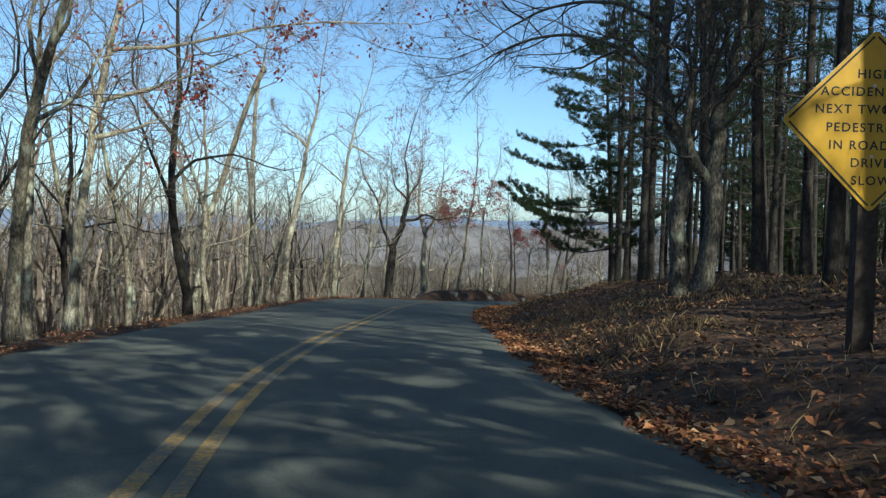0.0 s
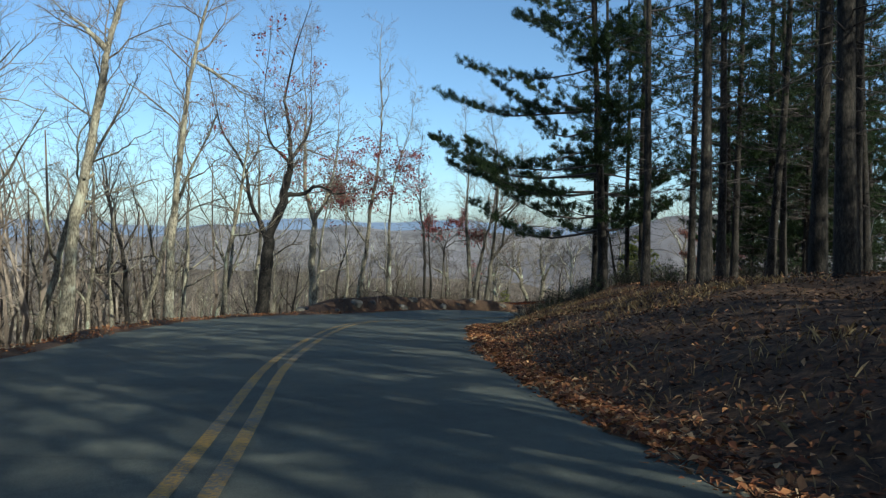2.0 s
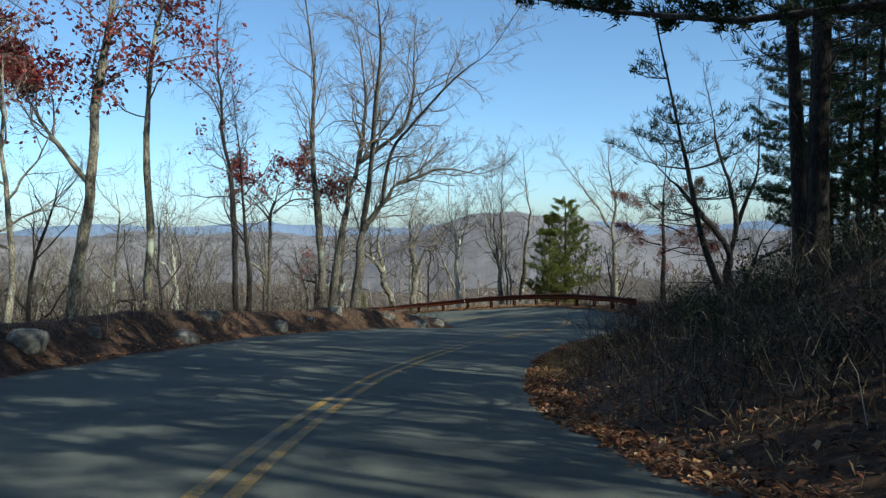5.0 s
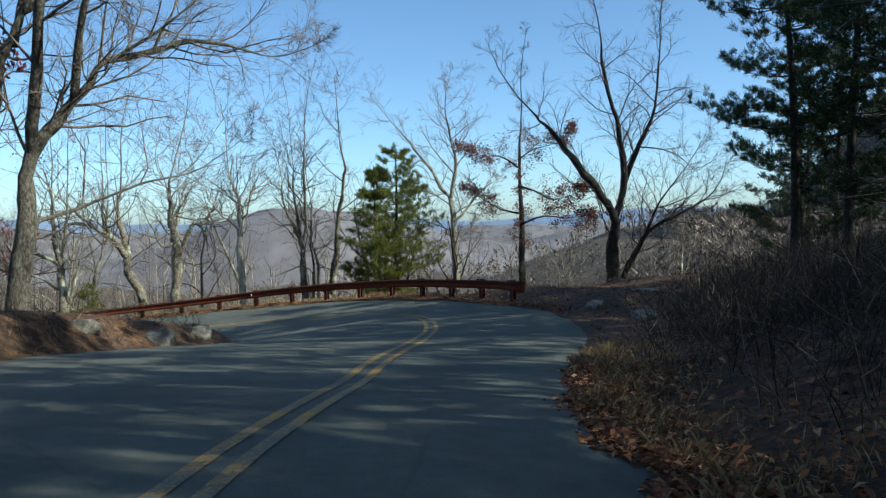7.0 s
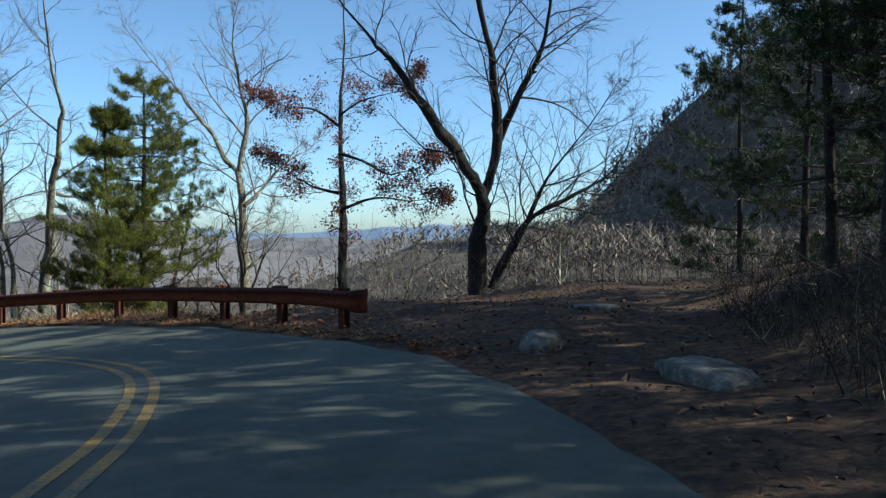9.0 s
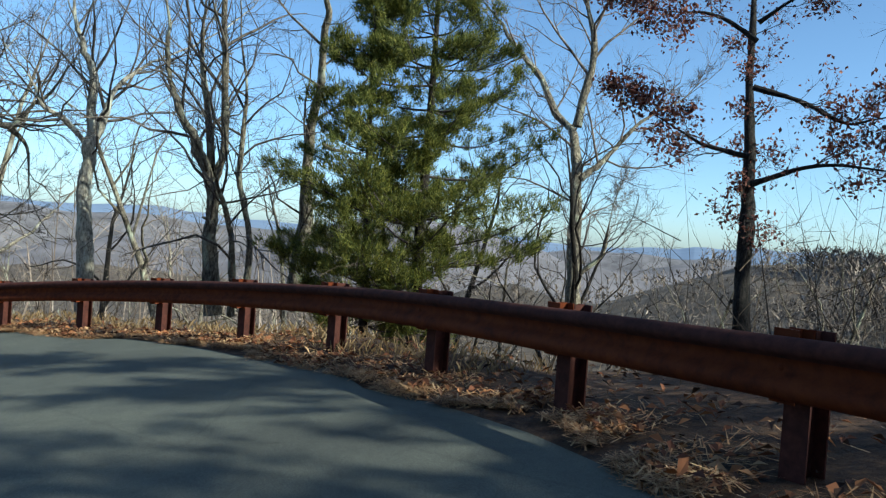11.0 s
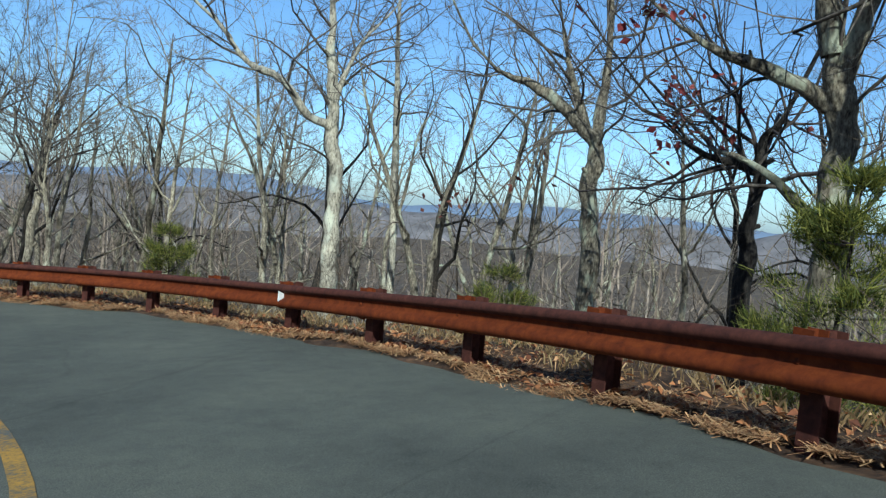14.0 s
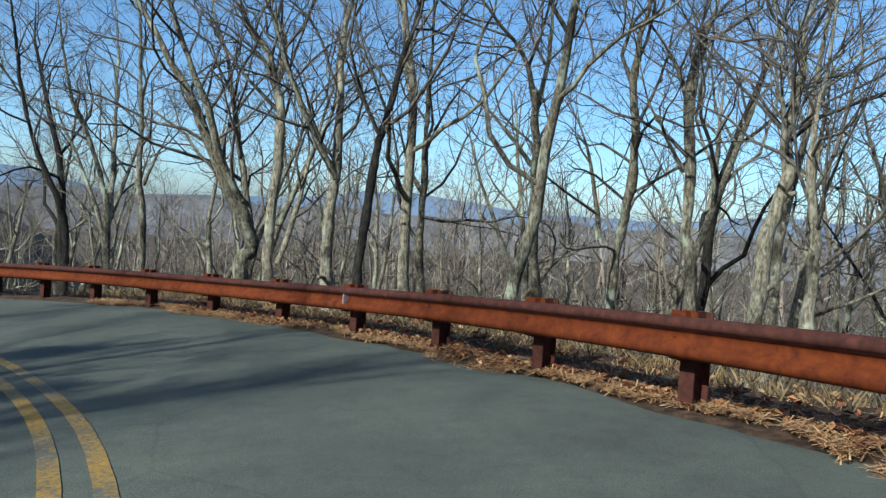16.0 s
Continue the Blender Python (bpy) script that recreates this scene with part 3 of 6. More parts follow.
SPACING = 1.905
n_posts = int((fd[-1] - first) / SPACING)
post_s = [first + SPACING * i for i in range(-1, n_posts)]
bounds = [post_s[0] - 0.35] + [post_s[i] + 0.15 for i in range(2, len(post_s), 2)]
for i, (a, c) in enumerate(zip(bounds, bounds[1:])):
    me = rail_panel(a, c + 0.16, 0.0 if i % 2 else 0.004, 1.0 if i == 0 else 0.0).mesh("rail_panel", M_RUST)
    # the upper ridge takes the darker, duller steel
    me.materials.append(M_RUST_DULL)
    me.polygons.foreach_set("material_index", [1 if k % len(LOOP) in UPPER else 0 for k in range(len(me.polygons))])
    part("rail_panel", me, None, rail)

# I-section steel post with a spacer block, built once, shared
g = Geo()
for y in (-0.075, 0.075):
    box(g, (0, y, -0.05), (0.076, 0.006, 0.80))
box(g, (0, 0, -0.05), (0.005, 0.069, 0.80))
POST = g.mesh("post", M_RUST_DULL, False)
g = Geo()
for y in (0.084, 0.20):
    box(g, (0, y, 0.575), (0.072, 0.005, 0.185))
box(g, (0, 0.142, 0.575), (0.005, 0.053, 0.185))
BLOCK = g.mesh("spacer_block", M_RUST, False)
g = Geo()
a = np.arange(8) * math.pi / 4
tube(g, [(0, 0.21, 0.57), (0, 0.222, 0.57), (0, 0.232, 0.57), (0, 0.233, 0.57)], [0.024, 0.026, 0.018, 0.001], 8)
BOLT = g.mesh("bolt", M_RUST)
for s in post_s:
    p, t, n = rail_at(max(s, 0.0))
    if s < 0:
        p = p + np.array([*(t * s), 0])
    c = p[:2] - n * 0.085
    ob = part("post", POST, None, rail)
    ob.location = Vector((c[0], c[1], p[2])) - rail.location
    ob.rotation_euler = (0, 0, math.atan2(n[1], n[0]) - math.pi / 2)
    part("spacer_block", BLOCK, None, ob)
    part("bolt", BOLT, None, ob)

# reflective markers bolted in the rail's valley, every eighth bay
g = Geo()
g.add([(0, 0.0, 0.60), (0, 0.0, 0.54), (0.0, 0.11, 0.50), (0.0, 0.11, 0.64), (0.006, 0.0, 0.60), (0.006, 0.0, 0.54), (0.006, 0.11, 0.50), (0.006, 0.11, 0.64)],
      [(0, 1, 2, 3), (7, 6, 5, 4), (0, 4, 5, 1), (1, 5, 6, 2), (2, 6, 7, 3), (3, 7, 4, 0)])
MARK = g.mesh("rail_reflector", M_WHITE, False)
for i in (7.05, 14.95, 22.95, 30.9):
    s = first + SPACING * i
    p, t, n = rail_at(s)
    ob = tagged(new("rail_reflector", MARK), "small white trapezoid reflector fixed in the guardrail", "reflector", group="guardrail reflectors")
    c = p[:2] + n * 0.145
    ob.location = (c[0], c[1], p[2])
    ob.rotation_euler = (0, 0, math.atan2(n[1], n[0]) - math.pi / 2 + 0.25)

# ---------------------------------------------------------------- the warning sign
SX, SY, SZ = 4.0, 7.45, 2.2
sign = tagged(new("warning_sign"), "yellow diamond warning sign with black lettering on a dark wooden post", "road sign")
gz0 = ground_z(SX, SY)
sign.location = (SX, SY, gz0)
up = SZ - gz0


def diamond(g, half, y0, y1, r=0.06):
    pts = []
    for k in range(4):
        a = math.pi / 2 * k
        for u in (-1, 0, 1):
            b2 = a + u * math.pi / 6
            c = (half - r * 1.414)
            pts.append((math.cos(a) * c + r * math.cos(b2), math.sin(a) * c + r * math.sin(b2)))
    n = len(pts)
    g.add([(x, y, z + up) for y in (y0, y1) for x, z in pts])
    off = g.n - 2 * n
    for i in range(n):
        j = (i + 1) % n
        g.q.append(np.array([[off + i, off + j, off + n + j, off + n + i]]))
    for base, rev in ((off, 1), (off + n, -1)):
        for i in range(1, n - 1):
            g.t.append(np.array([[base, base + i, base + i + 1][::rev]]))


g = Geo()
diamond(g, 0.86, -0.004, 0.0)
part("sign_panel", g, M_SIGN, sign, "yellow reflective panel", False)
g = Geo()
diamond(g, 0.862, 0.001, 0.004)
part("panel_back", g, M_ALU, sign, "bare metal back", False)
g = Geo()
e = np.array([(0.835, 0), (0, 0.835), (-0.835, 0), (0, -0.835)])
for i in range(4):
    a_, b_ = e[i], e[(i + 1) % 4]
    m_, d_ = (a_ + b_) / 2, (b_ - a_) / np.linalg.norm(b_ - a_)
    rot = np.array([[d_[0], 0, -d_[1]], [0, 1, 0], [d_[1], 0, d_[0]]])
    box(g, (m_[0] * 0.965, -0.0055, m_[1] * 0.965 + up), (0.545, 0.0015, 0.009), rot)
part("border", g, M_BLACK, sign, "black border line", False)
g = Geo()
box(g, (0, 0.07, (up + 0.75) / 2 - 0.4), (0.10, 0.062, (up + 0.75) / 2 + 0.4))
part("post", g, M_POST, sign, "dark square wooden post", False)
for i, z in enumerate((0.33, -0.33)):
    g = Geo()
    tube(g, [(0, -0.004, up + z), (0, -0.009, up + z), (0, -0.012, up + z), (0, -0.0125, up + z)], [0.016, 0.016, 0.011, 0.001], 8)
    part("bolt", g, M_BOLT, sign)


def words(text, x, z, size):
    cu = bpy.data.curves.new("lettering", "FONT")
    cu.body, cu.size, cu.extrude, cu.offset = text, size, 0.001, 0.0015
    cu.space_character = 1.22
    cu.materials.append(M_BLACK)
    ob = new("lettering", cu)
    ob.parent = sign
    ob.location = (x, -0.0058, z + up)
    ob.rotation_euler = (math.pi / 2, 0, 0)
    ob["label"] = "black capital letters"


for text, x, z in (("HIGH", -0.165, 0.40), ("ACCIDENT", -0.50, 0.235), ("NEXT TWO", -0.55, 0.07), ("PEDESTRIANS", -0.44, -0.10), ("IN ROADWAY", -0.41, -0.265), ("DRIVE", -0.20, -0.43), ("SLOW", -0.185, -0.595)):
    words(text, x, z, 0.118)
for x, z in ((0.29, 0.28), (0.27, 0.115)):
    g = Geo()
    box(g, (x, -0.0055, z + up), (0.17, 0.0015, 0.045))
    part("lettering_bar", g, M_BLACK, sign, "black bar of lettering", False)


# ---------------------------------------------------------------- trees
def unit(v):
    return v / (np.linalg.norm(v) + 1e-9)


def walk_line(rng, p, d, length, n, wobble, lift):
    pts = [p]
    for _ in range(n):
        d = unit(d + rng.normal(0, wobble, 3) + np.array([0, 0, lift]))
        p = p + d * length / n
        pts.append(p)
    return np.array(pts)


def cross(a, c):
    return np.array([a[1] * c[2] - a[2] * c[1], a[2] * c[0] - a[0] * c[2], a[0] * c[1] - a[1] * c[0]])


def side_way(rng, d, angle, az):
    a = unit(cross(d, (0.3, 0.5, 0.81)))
    c = cross(d, a)
    return unit(d * math.cos(angle) + (a * math.cos(az) + c * math.sin(az)) * math.sin(angle))


# length ratio, children, angle, wobble, lift, sides, points
LEVELS = {1: (0.50, 7, 0.85, 0.22, 0.06, 5, 6), 2: (0.52, 7, 0.80, 0.26, 0.07, 4, 5), 3: (0.50, 7, 0.75, 0.24, 0.06, 3, 3), 4: (0.62, 8, 0.65, 0.2, 0.05, 3, 2)}


def twig(g, rng, p, way, ln, r):
    """A thin bent twig of three slivers, made together with the others of its mesh."""
    g.late.append((p, way, ln, r))


def twigs(g, rng, p, way, ln, r):
    """Many twigs at once: rows of start, direction, length, half-width."""
    n = len(p)
    s = np.cross(way, rng.normal(0, 1, (n, 3)))
    s *= (r / (np.linalg.norm(s, axis=1) + 1e-9))[:, None]
    L = ln[:, None]
    m = p + way * L * 0.5 + rng.normal(0, 0.07, (n, 3)) * L
    v = np.stack([p - s, p + s, m, m + s * 0.9, p + way * L + rng.normal(0, 0.10, (n, 3)) * L + np.array([0, 0, 0.08]) * L], 1)
    k = np.arange(n)[:, None, None] * 5
    g.add(v.reshape(-1, 3), None, (k + np.array([(0, 1, 2), (1, 3, 2), (2, 3, 4)])[None]).reshape(-1, 3))


def units(v):
    return v / (np.linalg.norm(v, axis=1, keepdims=True) + 1e-9)


def sprout(rng, gs, pts, rad, level, last, length, density=1.0, tips=None, start=0.25, more=1.0):
    ratio, kids, angle, wobble, lift, sides, n = LEVELS[level]
    count = max(2, int(round(kids * density * more)))
    az = rng.uniform(0, 6.28)
    for i in range(count):
        u = start + (1 - start) * (i + rng.uniform(0.2, 0.9)) / count
        f = u * (len(pts) - 1)
        j = min(int(f), len(pts) - 2)
        p = pts[j] + (pts[j + 1] - pts[j]) * (f - j)
        d = unit(pts[j + 1] - pts[j])
        r = np.interp(f, np.arange(len(rad)), rad)
        az += 2.4 + rng.normal(0, 0.3)
        way = side_way(rng, d, angle * rng.uniform(0.7, 1.25), az)
        ln = length * ratio * rng.uniform(0.65, 1.2) * (1.15 - 0.5 * u)
        if level == last:
            twig(gs[1], rng, p, way, max(ln, 0.25), 0.0042)
            if tips is not None:
                tips.append(p + way * ln)
            continue
        q = walk_line(rng, p, way, ln, n, wobble, lift)
        r0 = min(r * rng.uniform(0.45, 0.7), 0.0125 * ln + 0.003)
        rr = np.linspace(r0, max(0.004, r0 * 0.3), n + 1)
        tube(gs[1] if level > 1 else gs[0], q, rr, sides)
        sprout(rng, gs, q, rr, level + 1, last, ln, density, tips, 0.2)


def leaves(rng, g, tips, per, spread, size):
    if not tips:
        return
    c = np.repeat(np.array(tips), per, 0)
    n = len(c)
    c = c + rng.normal(0, spread, (n, 3))
    a = units(rng.normal(0, 1, (n, 3)))
    b2 = units(np.cross(a, rng.normal(0, 1, (n, 3))))
    s = (size * rng.uniform(0.6, 1.3, n))[:, None]
    m = np.cross(a, b2) * s * 0.15
    v = np.stack([c - a * s, c - b2 * s * 0.55 + m, c + a * s, c + b2 * s * 0.55 + m], 1).reshape(-1, 3)
    k = np.arange(n) * 4
    g.add(v, None, np.concatenate([np.stack([k, k + 1, k + 2], 1), np.stack([k, k + 2, k + 3], 1)]))


def bare_tree(seed, height, r0, trunk_mat, twig_mat, last=4, density=1.0, fork=0.42, lean=0.05, kind="tree"):
    """A winter tree standing at the origin: trunk, then limbs, branches and twigs."""
    rng = np.random.default_rng(seed)
    gs = [Geo(), Geo()]
    d = unit(np.array([rng.normal(0, lean), rng.normal(0, lean), 1]))
    n = 9
    pts = walk_line(rng, np.array([0, 0, -0.3]), d, height * 0.78, n, 0.085, 0.03)
    rad = r0 * np.linspace(1, 0.0, n + 1) ** 0.75 + 0.012
    rad[0] *= 1.35
    tube(gs[0], pts, rad, 8)
    # main limbs
    limbs = 6
    az = rng.uniform(0, 6.28)
    for i in range(limbs):
        u = fork + (0.95 - fork) * (i + rng.uniform(0, 0.8)) / limbs
        f = u * n
        j = min(int(f), n - 1)
        p = pts[j] + (pts[j + 1] - pts[j]) * (f - j)
        r = np.interp(f, np.arange(n + 1), rad)
        az += 2.4 + rng.normal(0, 0.4)
        way = side_way(rng, unit(pts[j + 1] - pts[j]), rng.uniform(0.5, 1.15), az)
        ln = height * rng.uniform(0.26, 0.40) * (1.25 - 0.6 * u)
        q = walk_line(rng, p, way, ln, 8, 0.23, 0.10)
        rr = np.linspace(r * 0.56, 0.010, 9)
        tube(gs[0], q, rr, 6)
        sprout(rng, gs, q, rr, 2, last, ln, density)
    sprout(rng, gs, pts[5:], rad[5:], 2, last, height * 0.3, density, start=0.3)
    tree = new("bare_tree")
    part("trunk", gs[0], trunk_mat, tree)
    part("crown", gs[1], twig_mat, tree, "fine leafless twigs")
    return tree


# leaves hang on in flat sprays
LAYER = np.array([1.4, 1.4, 14.0])


def drawn_tree(seed, x, y, bearing, stems, trunk_mat, twig_mat, label, last=4, density=1.15, leaf=None, leaf_label="", per=2, share=0.5, depth=0.35, top=None, size=0.075, reach=5.5):
    """A tree whose main stems bend as given: (radius, [(sideways, height), ...]); bearing: the way one looks at it, degrees left of +y."""
    rng = np.random.default_rng(seed)
    z0 = ground_z(x, y)
    right = np.array([math.cos(radians(bearing)), math.sin(radians(bearing)), 0])
    ahead = np.array([-math.sin(radians(bearing)), math.cos(radians(bearing)), 0])
    gs, tips = [Geo(), Geo()], []
    highest = max(line[-1][1] for _, line in stems)
    ends = {}
    if len(stems) > 1 and stems[1][1][0] == stems[0][1][-1]:
        (ra, la), (rb, lb) = stems[0], stems[1]
        ends = {0: np.r_[np.linspace(ra, rb * 1.08, len(la)), np.linspace(rb, rb * 0.25, len(lb) - 1)]}
        stems = [(ra, la + lb[1:])] + list(stems[2:])
    for i, (r, line) in enumerate(stems):
        pts = np.array([right * u + np.array([0, 0, w - z0]) for u, w in line])
        root = line[0][1] - z0 < 1.8 and (i == 0 or line[0][1] < stems[0][1][1][1])
        if root:
            pts[0][2] = -0.3
        else:
            drift = ahead * rng.normal(0, depth)
            pts = pts + drift * np.linspace(0, 1, len(pts))[:, None] * np.linalg.norm(pts[-1] - pts[0])
        line3 = smooth_line(pts, 7)
        ln = np.linalg.norm(np.diff(line3, axis=0), axis=1).sum()
        end = 0.55 if i == 0 and len(stems) > 1 and len(line) < 6 and not ends else 0.22
        rr = np.linspace(1, end, len(line3)) * r
        if i in ends:
            rr = np.interp(np.linspace(0, 1, len(line3)), np.linspace(0, 1, len(ends[i])), ends[i])
        if root:
            rr[:6] *= np.array([1.36, 1.24, 1.15, 1.08, 1.04, 1.01])
        rr = rr * np.convolve(rng.uniform(0.68, 1.32, len(rr) + 4), np.ones(5) / 5, "valid")
        jolt = rng.normal(0, 0.13 * r, line3.shape)
        jolt[1:-1] = (jolt[:-2] + jolt[1:-1] + jolt[2:]) / 2
        line3 = line3 + jolt * (np.arange(len(line3)) > 0)[:, None]
        tube(gs[0], line3, rr, 14, 0.07)
        # broken stubs and burls
        for _ in range(int(ln * 0.7)):
            j = int(rng.integers(2, len(line3) - 1))
            way = side_way(rng, unit(line3[j] - line3[j - 1]), rng.uniform(0.7, 1.4), rng.uniform(0, 6.28))
            stub = rr[j] + rng.uniform(0.02, 0.28) * rng.random()
            tube(gs[0], np.array([line3[j], line3[j] + way * stub * 0.6, line3[j] + way * stub]), np.array([0.5, 0.36, 0.24]) * rr[j] * rng.uniform(0.7, 1.2), 7, 0.08)
        if end < 0.5:
            d = unit(line3[-1] - line3[-3])
            more = max(1.6, ln * 0.4)
            if top is not None and line[-1][1] > highest - 1.6:
                more = max(more, (top - line[-1][1]) * rng.uniform(0.75, 1.05))
            q = walk_line(rng, line3[-1], d, more, 5, 0.10, 0.10)
            r2 = np.linspace(rr[-1], 0.01, 6)
            tube(gs[0], q, r2, 6)
            sprout(rng, gs, q, r2, 2, last, min(reach, more * 0.7), density, tips, 0.1, 0.9)
            line3, rr = np.vstack([line3, q[1:]]), np.r_[rr, r2[1:]]
            ln += more
        sprout(rng, gs, line3, rr, 2, last, min(ln, reach), density, tips, 0.6 if end > 0.5 else (0.4 if root else 0.15), 0.5 if end > 0.5 else min(2.3, max(0.9, ln / 3.6)))
    tree = tagged(new("tree"), label, "tree")
    tree.location = (x, y, z0)
    part("trunk", gs[0], trunk_mat, tree)
    part("crown", gs[1], twig_mat, tree, "fine leafless twigs")
    if leaf:
        g = Geo()
        low = [p for p in tips if p[2] < leaf[1] - z0]
        low = np.array(low)
        heart = low[rng.integers(0, len(low), max(3, len(low) // 22))]
        far = np.concatenate([(((c[:, None] - heart[None]) ** 2) * LAYER).sum(2).min(1) for c in np.array_split(low, max(1, len(low) // 400))])
        some = list(low[rng.random(len(low)) < 1.6 * share * np.exp(-far)])
        leaves(rng, g, some, per, 0.13, size)
        part("foliage", g, leaf[0], tree, leaf_label, False)
    return tree


drawn_tree(100, -3.95, 57.4, 9, [(0.28, [(-0.1, -4.9), (0.0, -4.3), (0.16, -2.7), (0.3, -1.2), (0.35, -0.66)]), (0.22, [(0.35, -0.66), (0.78, 0.43), (1.06, 1.5), (1.34, 2.57), (1.3, 3.62), (1.2, 4.6), (1.0, 6.1)]), (0.13, [(0.22, -0.9), (-0.18, 0.1), (-0.57, 1.25), (-0.64, 2.26), (-1.09, 3.23), (-1.67, 4.16), (-2.0, 5.2)]), (0.11, [(1.34, 2.87), (1.84, 3.6), (2.28, 4.33), (2.5, 5.6)]), (0.11, [(1.1, 1.2), (1.99, 1.31), (2.5, 1.66), (3.2, 1.5), (3.5, 1.3), (4.5, 1.5)]), (0.08, [(1.25, 2.78), (0.5, 3.46), (0.16, 4.16), (0, 5.2)])],
           M_DARK, M_TWIG, "dark crooked leafless tree with a drooping side limb", leaf=(M_RED, 9.0), leaf_label="sparse red leaves", per=4, share=0.022, size=0.08, top=10)
drawn_tree(101, 41.1, 91.7, -53, [(0.33, [(-0.1, -8), (-0.1, -6), (0, -4.6)]), (0.2, [(0, -4.6), (-0.9, -3.1), (-1.9, -1.7), (-2.8, -0.4), (-3.8, 0.6)]), (0.2, [(0, -4.6), (0.5, -3.1), (0.4, -1.2), (0.2, 0.2), (-0.3, 2.1), (-0.4, 3.8)]), (0.15, [(0.5, -2.9), (1.2, -1.2), (2, 0.6), (2.2, 2.8)]), (0.16, [(0.4, -7.7), (1, -6.3), (1.9, -5.1), (3.4, -4.4), (4.5, -3.7)]), (0.1, [(0.5, -7.5), (1.6, -5.3), (2.2, -3.9), (3.1, -2.7)])],
           M_DARK, M_TWIG_DARK, "spreading dark leafless oak beside the rail's end", top=6.4)
drawn_tree(102, 39.6, 97, -47, [(0.2, [(0.1, -8.9), (0, -7), (0, -5), (-0.1, -2.8), (-0.1, -1.1), (-0.1, 1)]), (0.07, [(-0.1, -4.3), (-1, -4.1), (-1.7, -3.7)]), (0.07, [(-0.1, -2.8), (0.8, -3.1), (1.7, -3.6), (2.3, -3.5)]), (0.06, [(-0.1, -1.8), (-1, -1.2), (-1.8, -1.1)]), (0.07, [(0, -4.9), (1.2, -4.5), (2.5, -4.6)]), (0.05, [(-0.1, -1.4), (0.7, -0.9), (1.6, -0.7)])],
           M_DARK, M_TWIG_DARK, "oak still holding russet leaves behind the guardrail", leaf=(M_BROWN, 0.5), leaf_label="clusters of russet leaves", per=6, share=0.2, size=0.055, reach=2.0, top=6.4)
drawn_tree(103, 39.1, 102.1, -37, [(0.22, [(0.1, -8.9), (0, -6.8), (-0.1, -4.7), (-0.2, -3.3)]), (0.13, [(-0.2, -3.3), (-0.7, -2.7), (-1.3, -1.5), (-2.3, -0.2), (-3, 0.8)]), (0.13, [(-0.2, -3.3), (0.1, -1.2), (-0.2, 0.3), (-0.5, 2)]), (0.1, [(0, -4.7), (0.7, -4), (1.5, -3), (2.4, -2.3)]), (0.08, [(0.1, -7.3), (0.7, -6.7), (0.8, -5.9)])],
           M_OAK, M_TWIG, "leafless tree with upswept forked limbs", top=4.6)
drawn_tree(104, 27.35, 106.2, -6, [(0.21, [(0.1, -8.9), (0.1, -7.9), (0, -6.8), (0, -5.8), (0, -5.1)]), (0.13, [(0, -5.1), (0, -4.2), (0, -3.2), (-0.3, -2.6), (-0.5, -1.7)]), (0.12, [(0, -5.1), (0.3, -4.2), (0.5, -3.5), (1, -2.9), (1.5, -2.5)]), (0.08, [(-0.1, -4.9), (-0.6, -4.4), (-1, -4.2), (-1.2, -3.8), (-1.6, -3.2)])],
           M_WHITISH, M_TWIG_GREY, "forked pale-barked leafless tree behind the guardrail", density=0.9, top=5.6)
drawn_tree(105, 24.4, 107.8, 4, [(0.29, [(-0.2, -9.4), (-0.13, -8.6), (-0.05, -7.7), (0.05, -6.4), (0.04, -5.7), (-0.1, -5.0)]), (0.19, [(-0.1, -5.0), (-0.2, -4.4), (-0.14, -3.8), (-0.3, -3), (-0.2, -2)]), (0.15, [(0.12, -6.4), (0.46, -5.55), (0.7, -5.0), (0.88, -4.55), (1.3, -4.6), (1.68, -4.1), (2.1, -3.7)]), (0.07, [(1.3, -4.65), (1.7, -5.1), (1.8, -6.0)]), (0.09, [(-0.04, -5.5), (-0.52, -5.8), (-0.85, -5.55), (-1.0, -5.0), (-1.3, -4.4)]), (0.1, [(-0.16, -4.3), (0.4, -3.9), (0.9, -3.4)]), (0.05, [(0.05, -6.9), (0.6, -6.7), (1.1, -6.9), (1.5, -6.6)])],
           M_OAK, M_TWIG_GREY, "thick gnarled grey oak behind the guardrail", density=0.8, top=4)
drawn_tree(106, 22.5, 114.8, 7, [(0.16, [(-0.6, -9.9), (-0.4, -8.3), (0, -7.2), (0.7, -5.5), (0.8, -3.8), (1.1, -2.1)])],
           M_OAK, M_TWIG_GREY, "slanting slender leafless tree behind the rail", density=0.9, top=2)
drawn_tree(107, 22.37, 107.8, 11, [(0.24, [(0.45, -9.7), (0.24, -8.7), (0.0, -7.9), (-0.34, -7.3), (-0.56, -6.9)]), (0.2, [(-0.56, -6.9), (-0.55, -6.3), (-0.59, -5.7), (-0.76, -5.0), (-0.9, -4.5), (-0.95, -3.6), (-0.8, -2.8)]), (0.17, [(-0.58, -6.2), (-1.03, -5.64), (-1.42, -5.2), (-1.96, -4.95), (-2.5, -4.55), (-3.1, -4.0)]), (0.11, [(-1.45, -5.17), (-1.7, -4.7), (-1.82, -4.2), (-1.8, -3.4)]), (0.08, [(-2.5, -4.6), (-3.2, -4.5), (-3.9, -4.9), (-4.8, -5.2), (-5.6, -5.4)]), (0.06, [(-0.5, -6.9), (0.0, -6.5), (0.5, -6.6)])],
           M_OAK, M_TWIG_GREY, "leaning crooked oak with a kinked trunk", density=0.8, top=3.5)
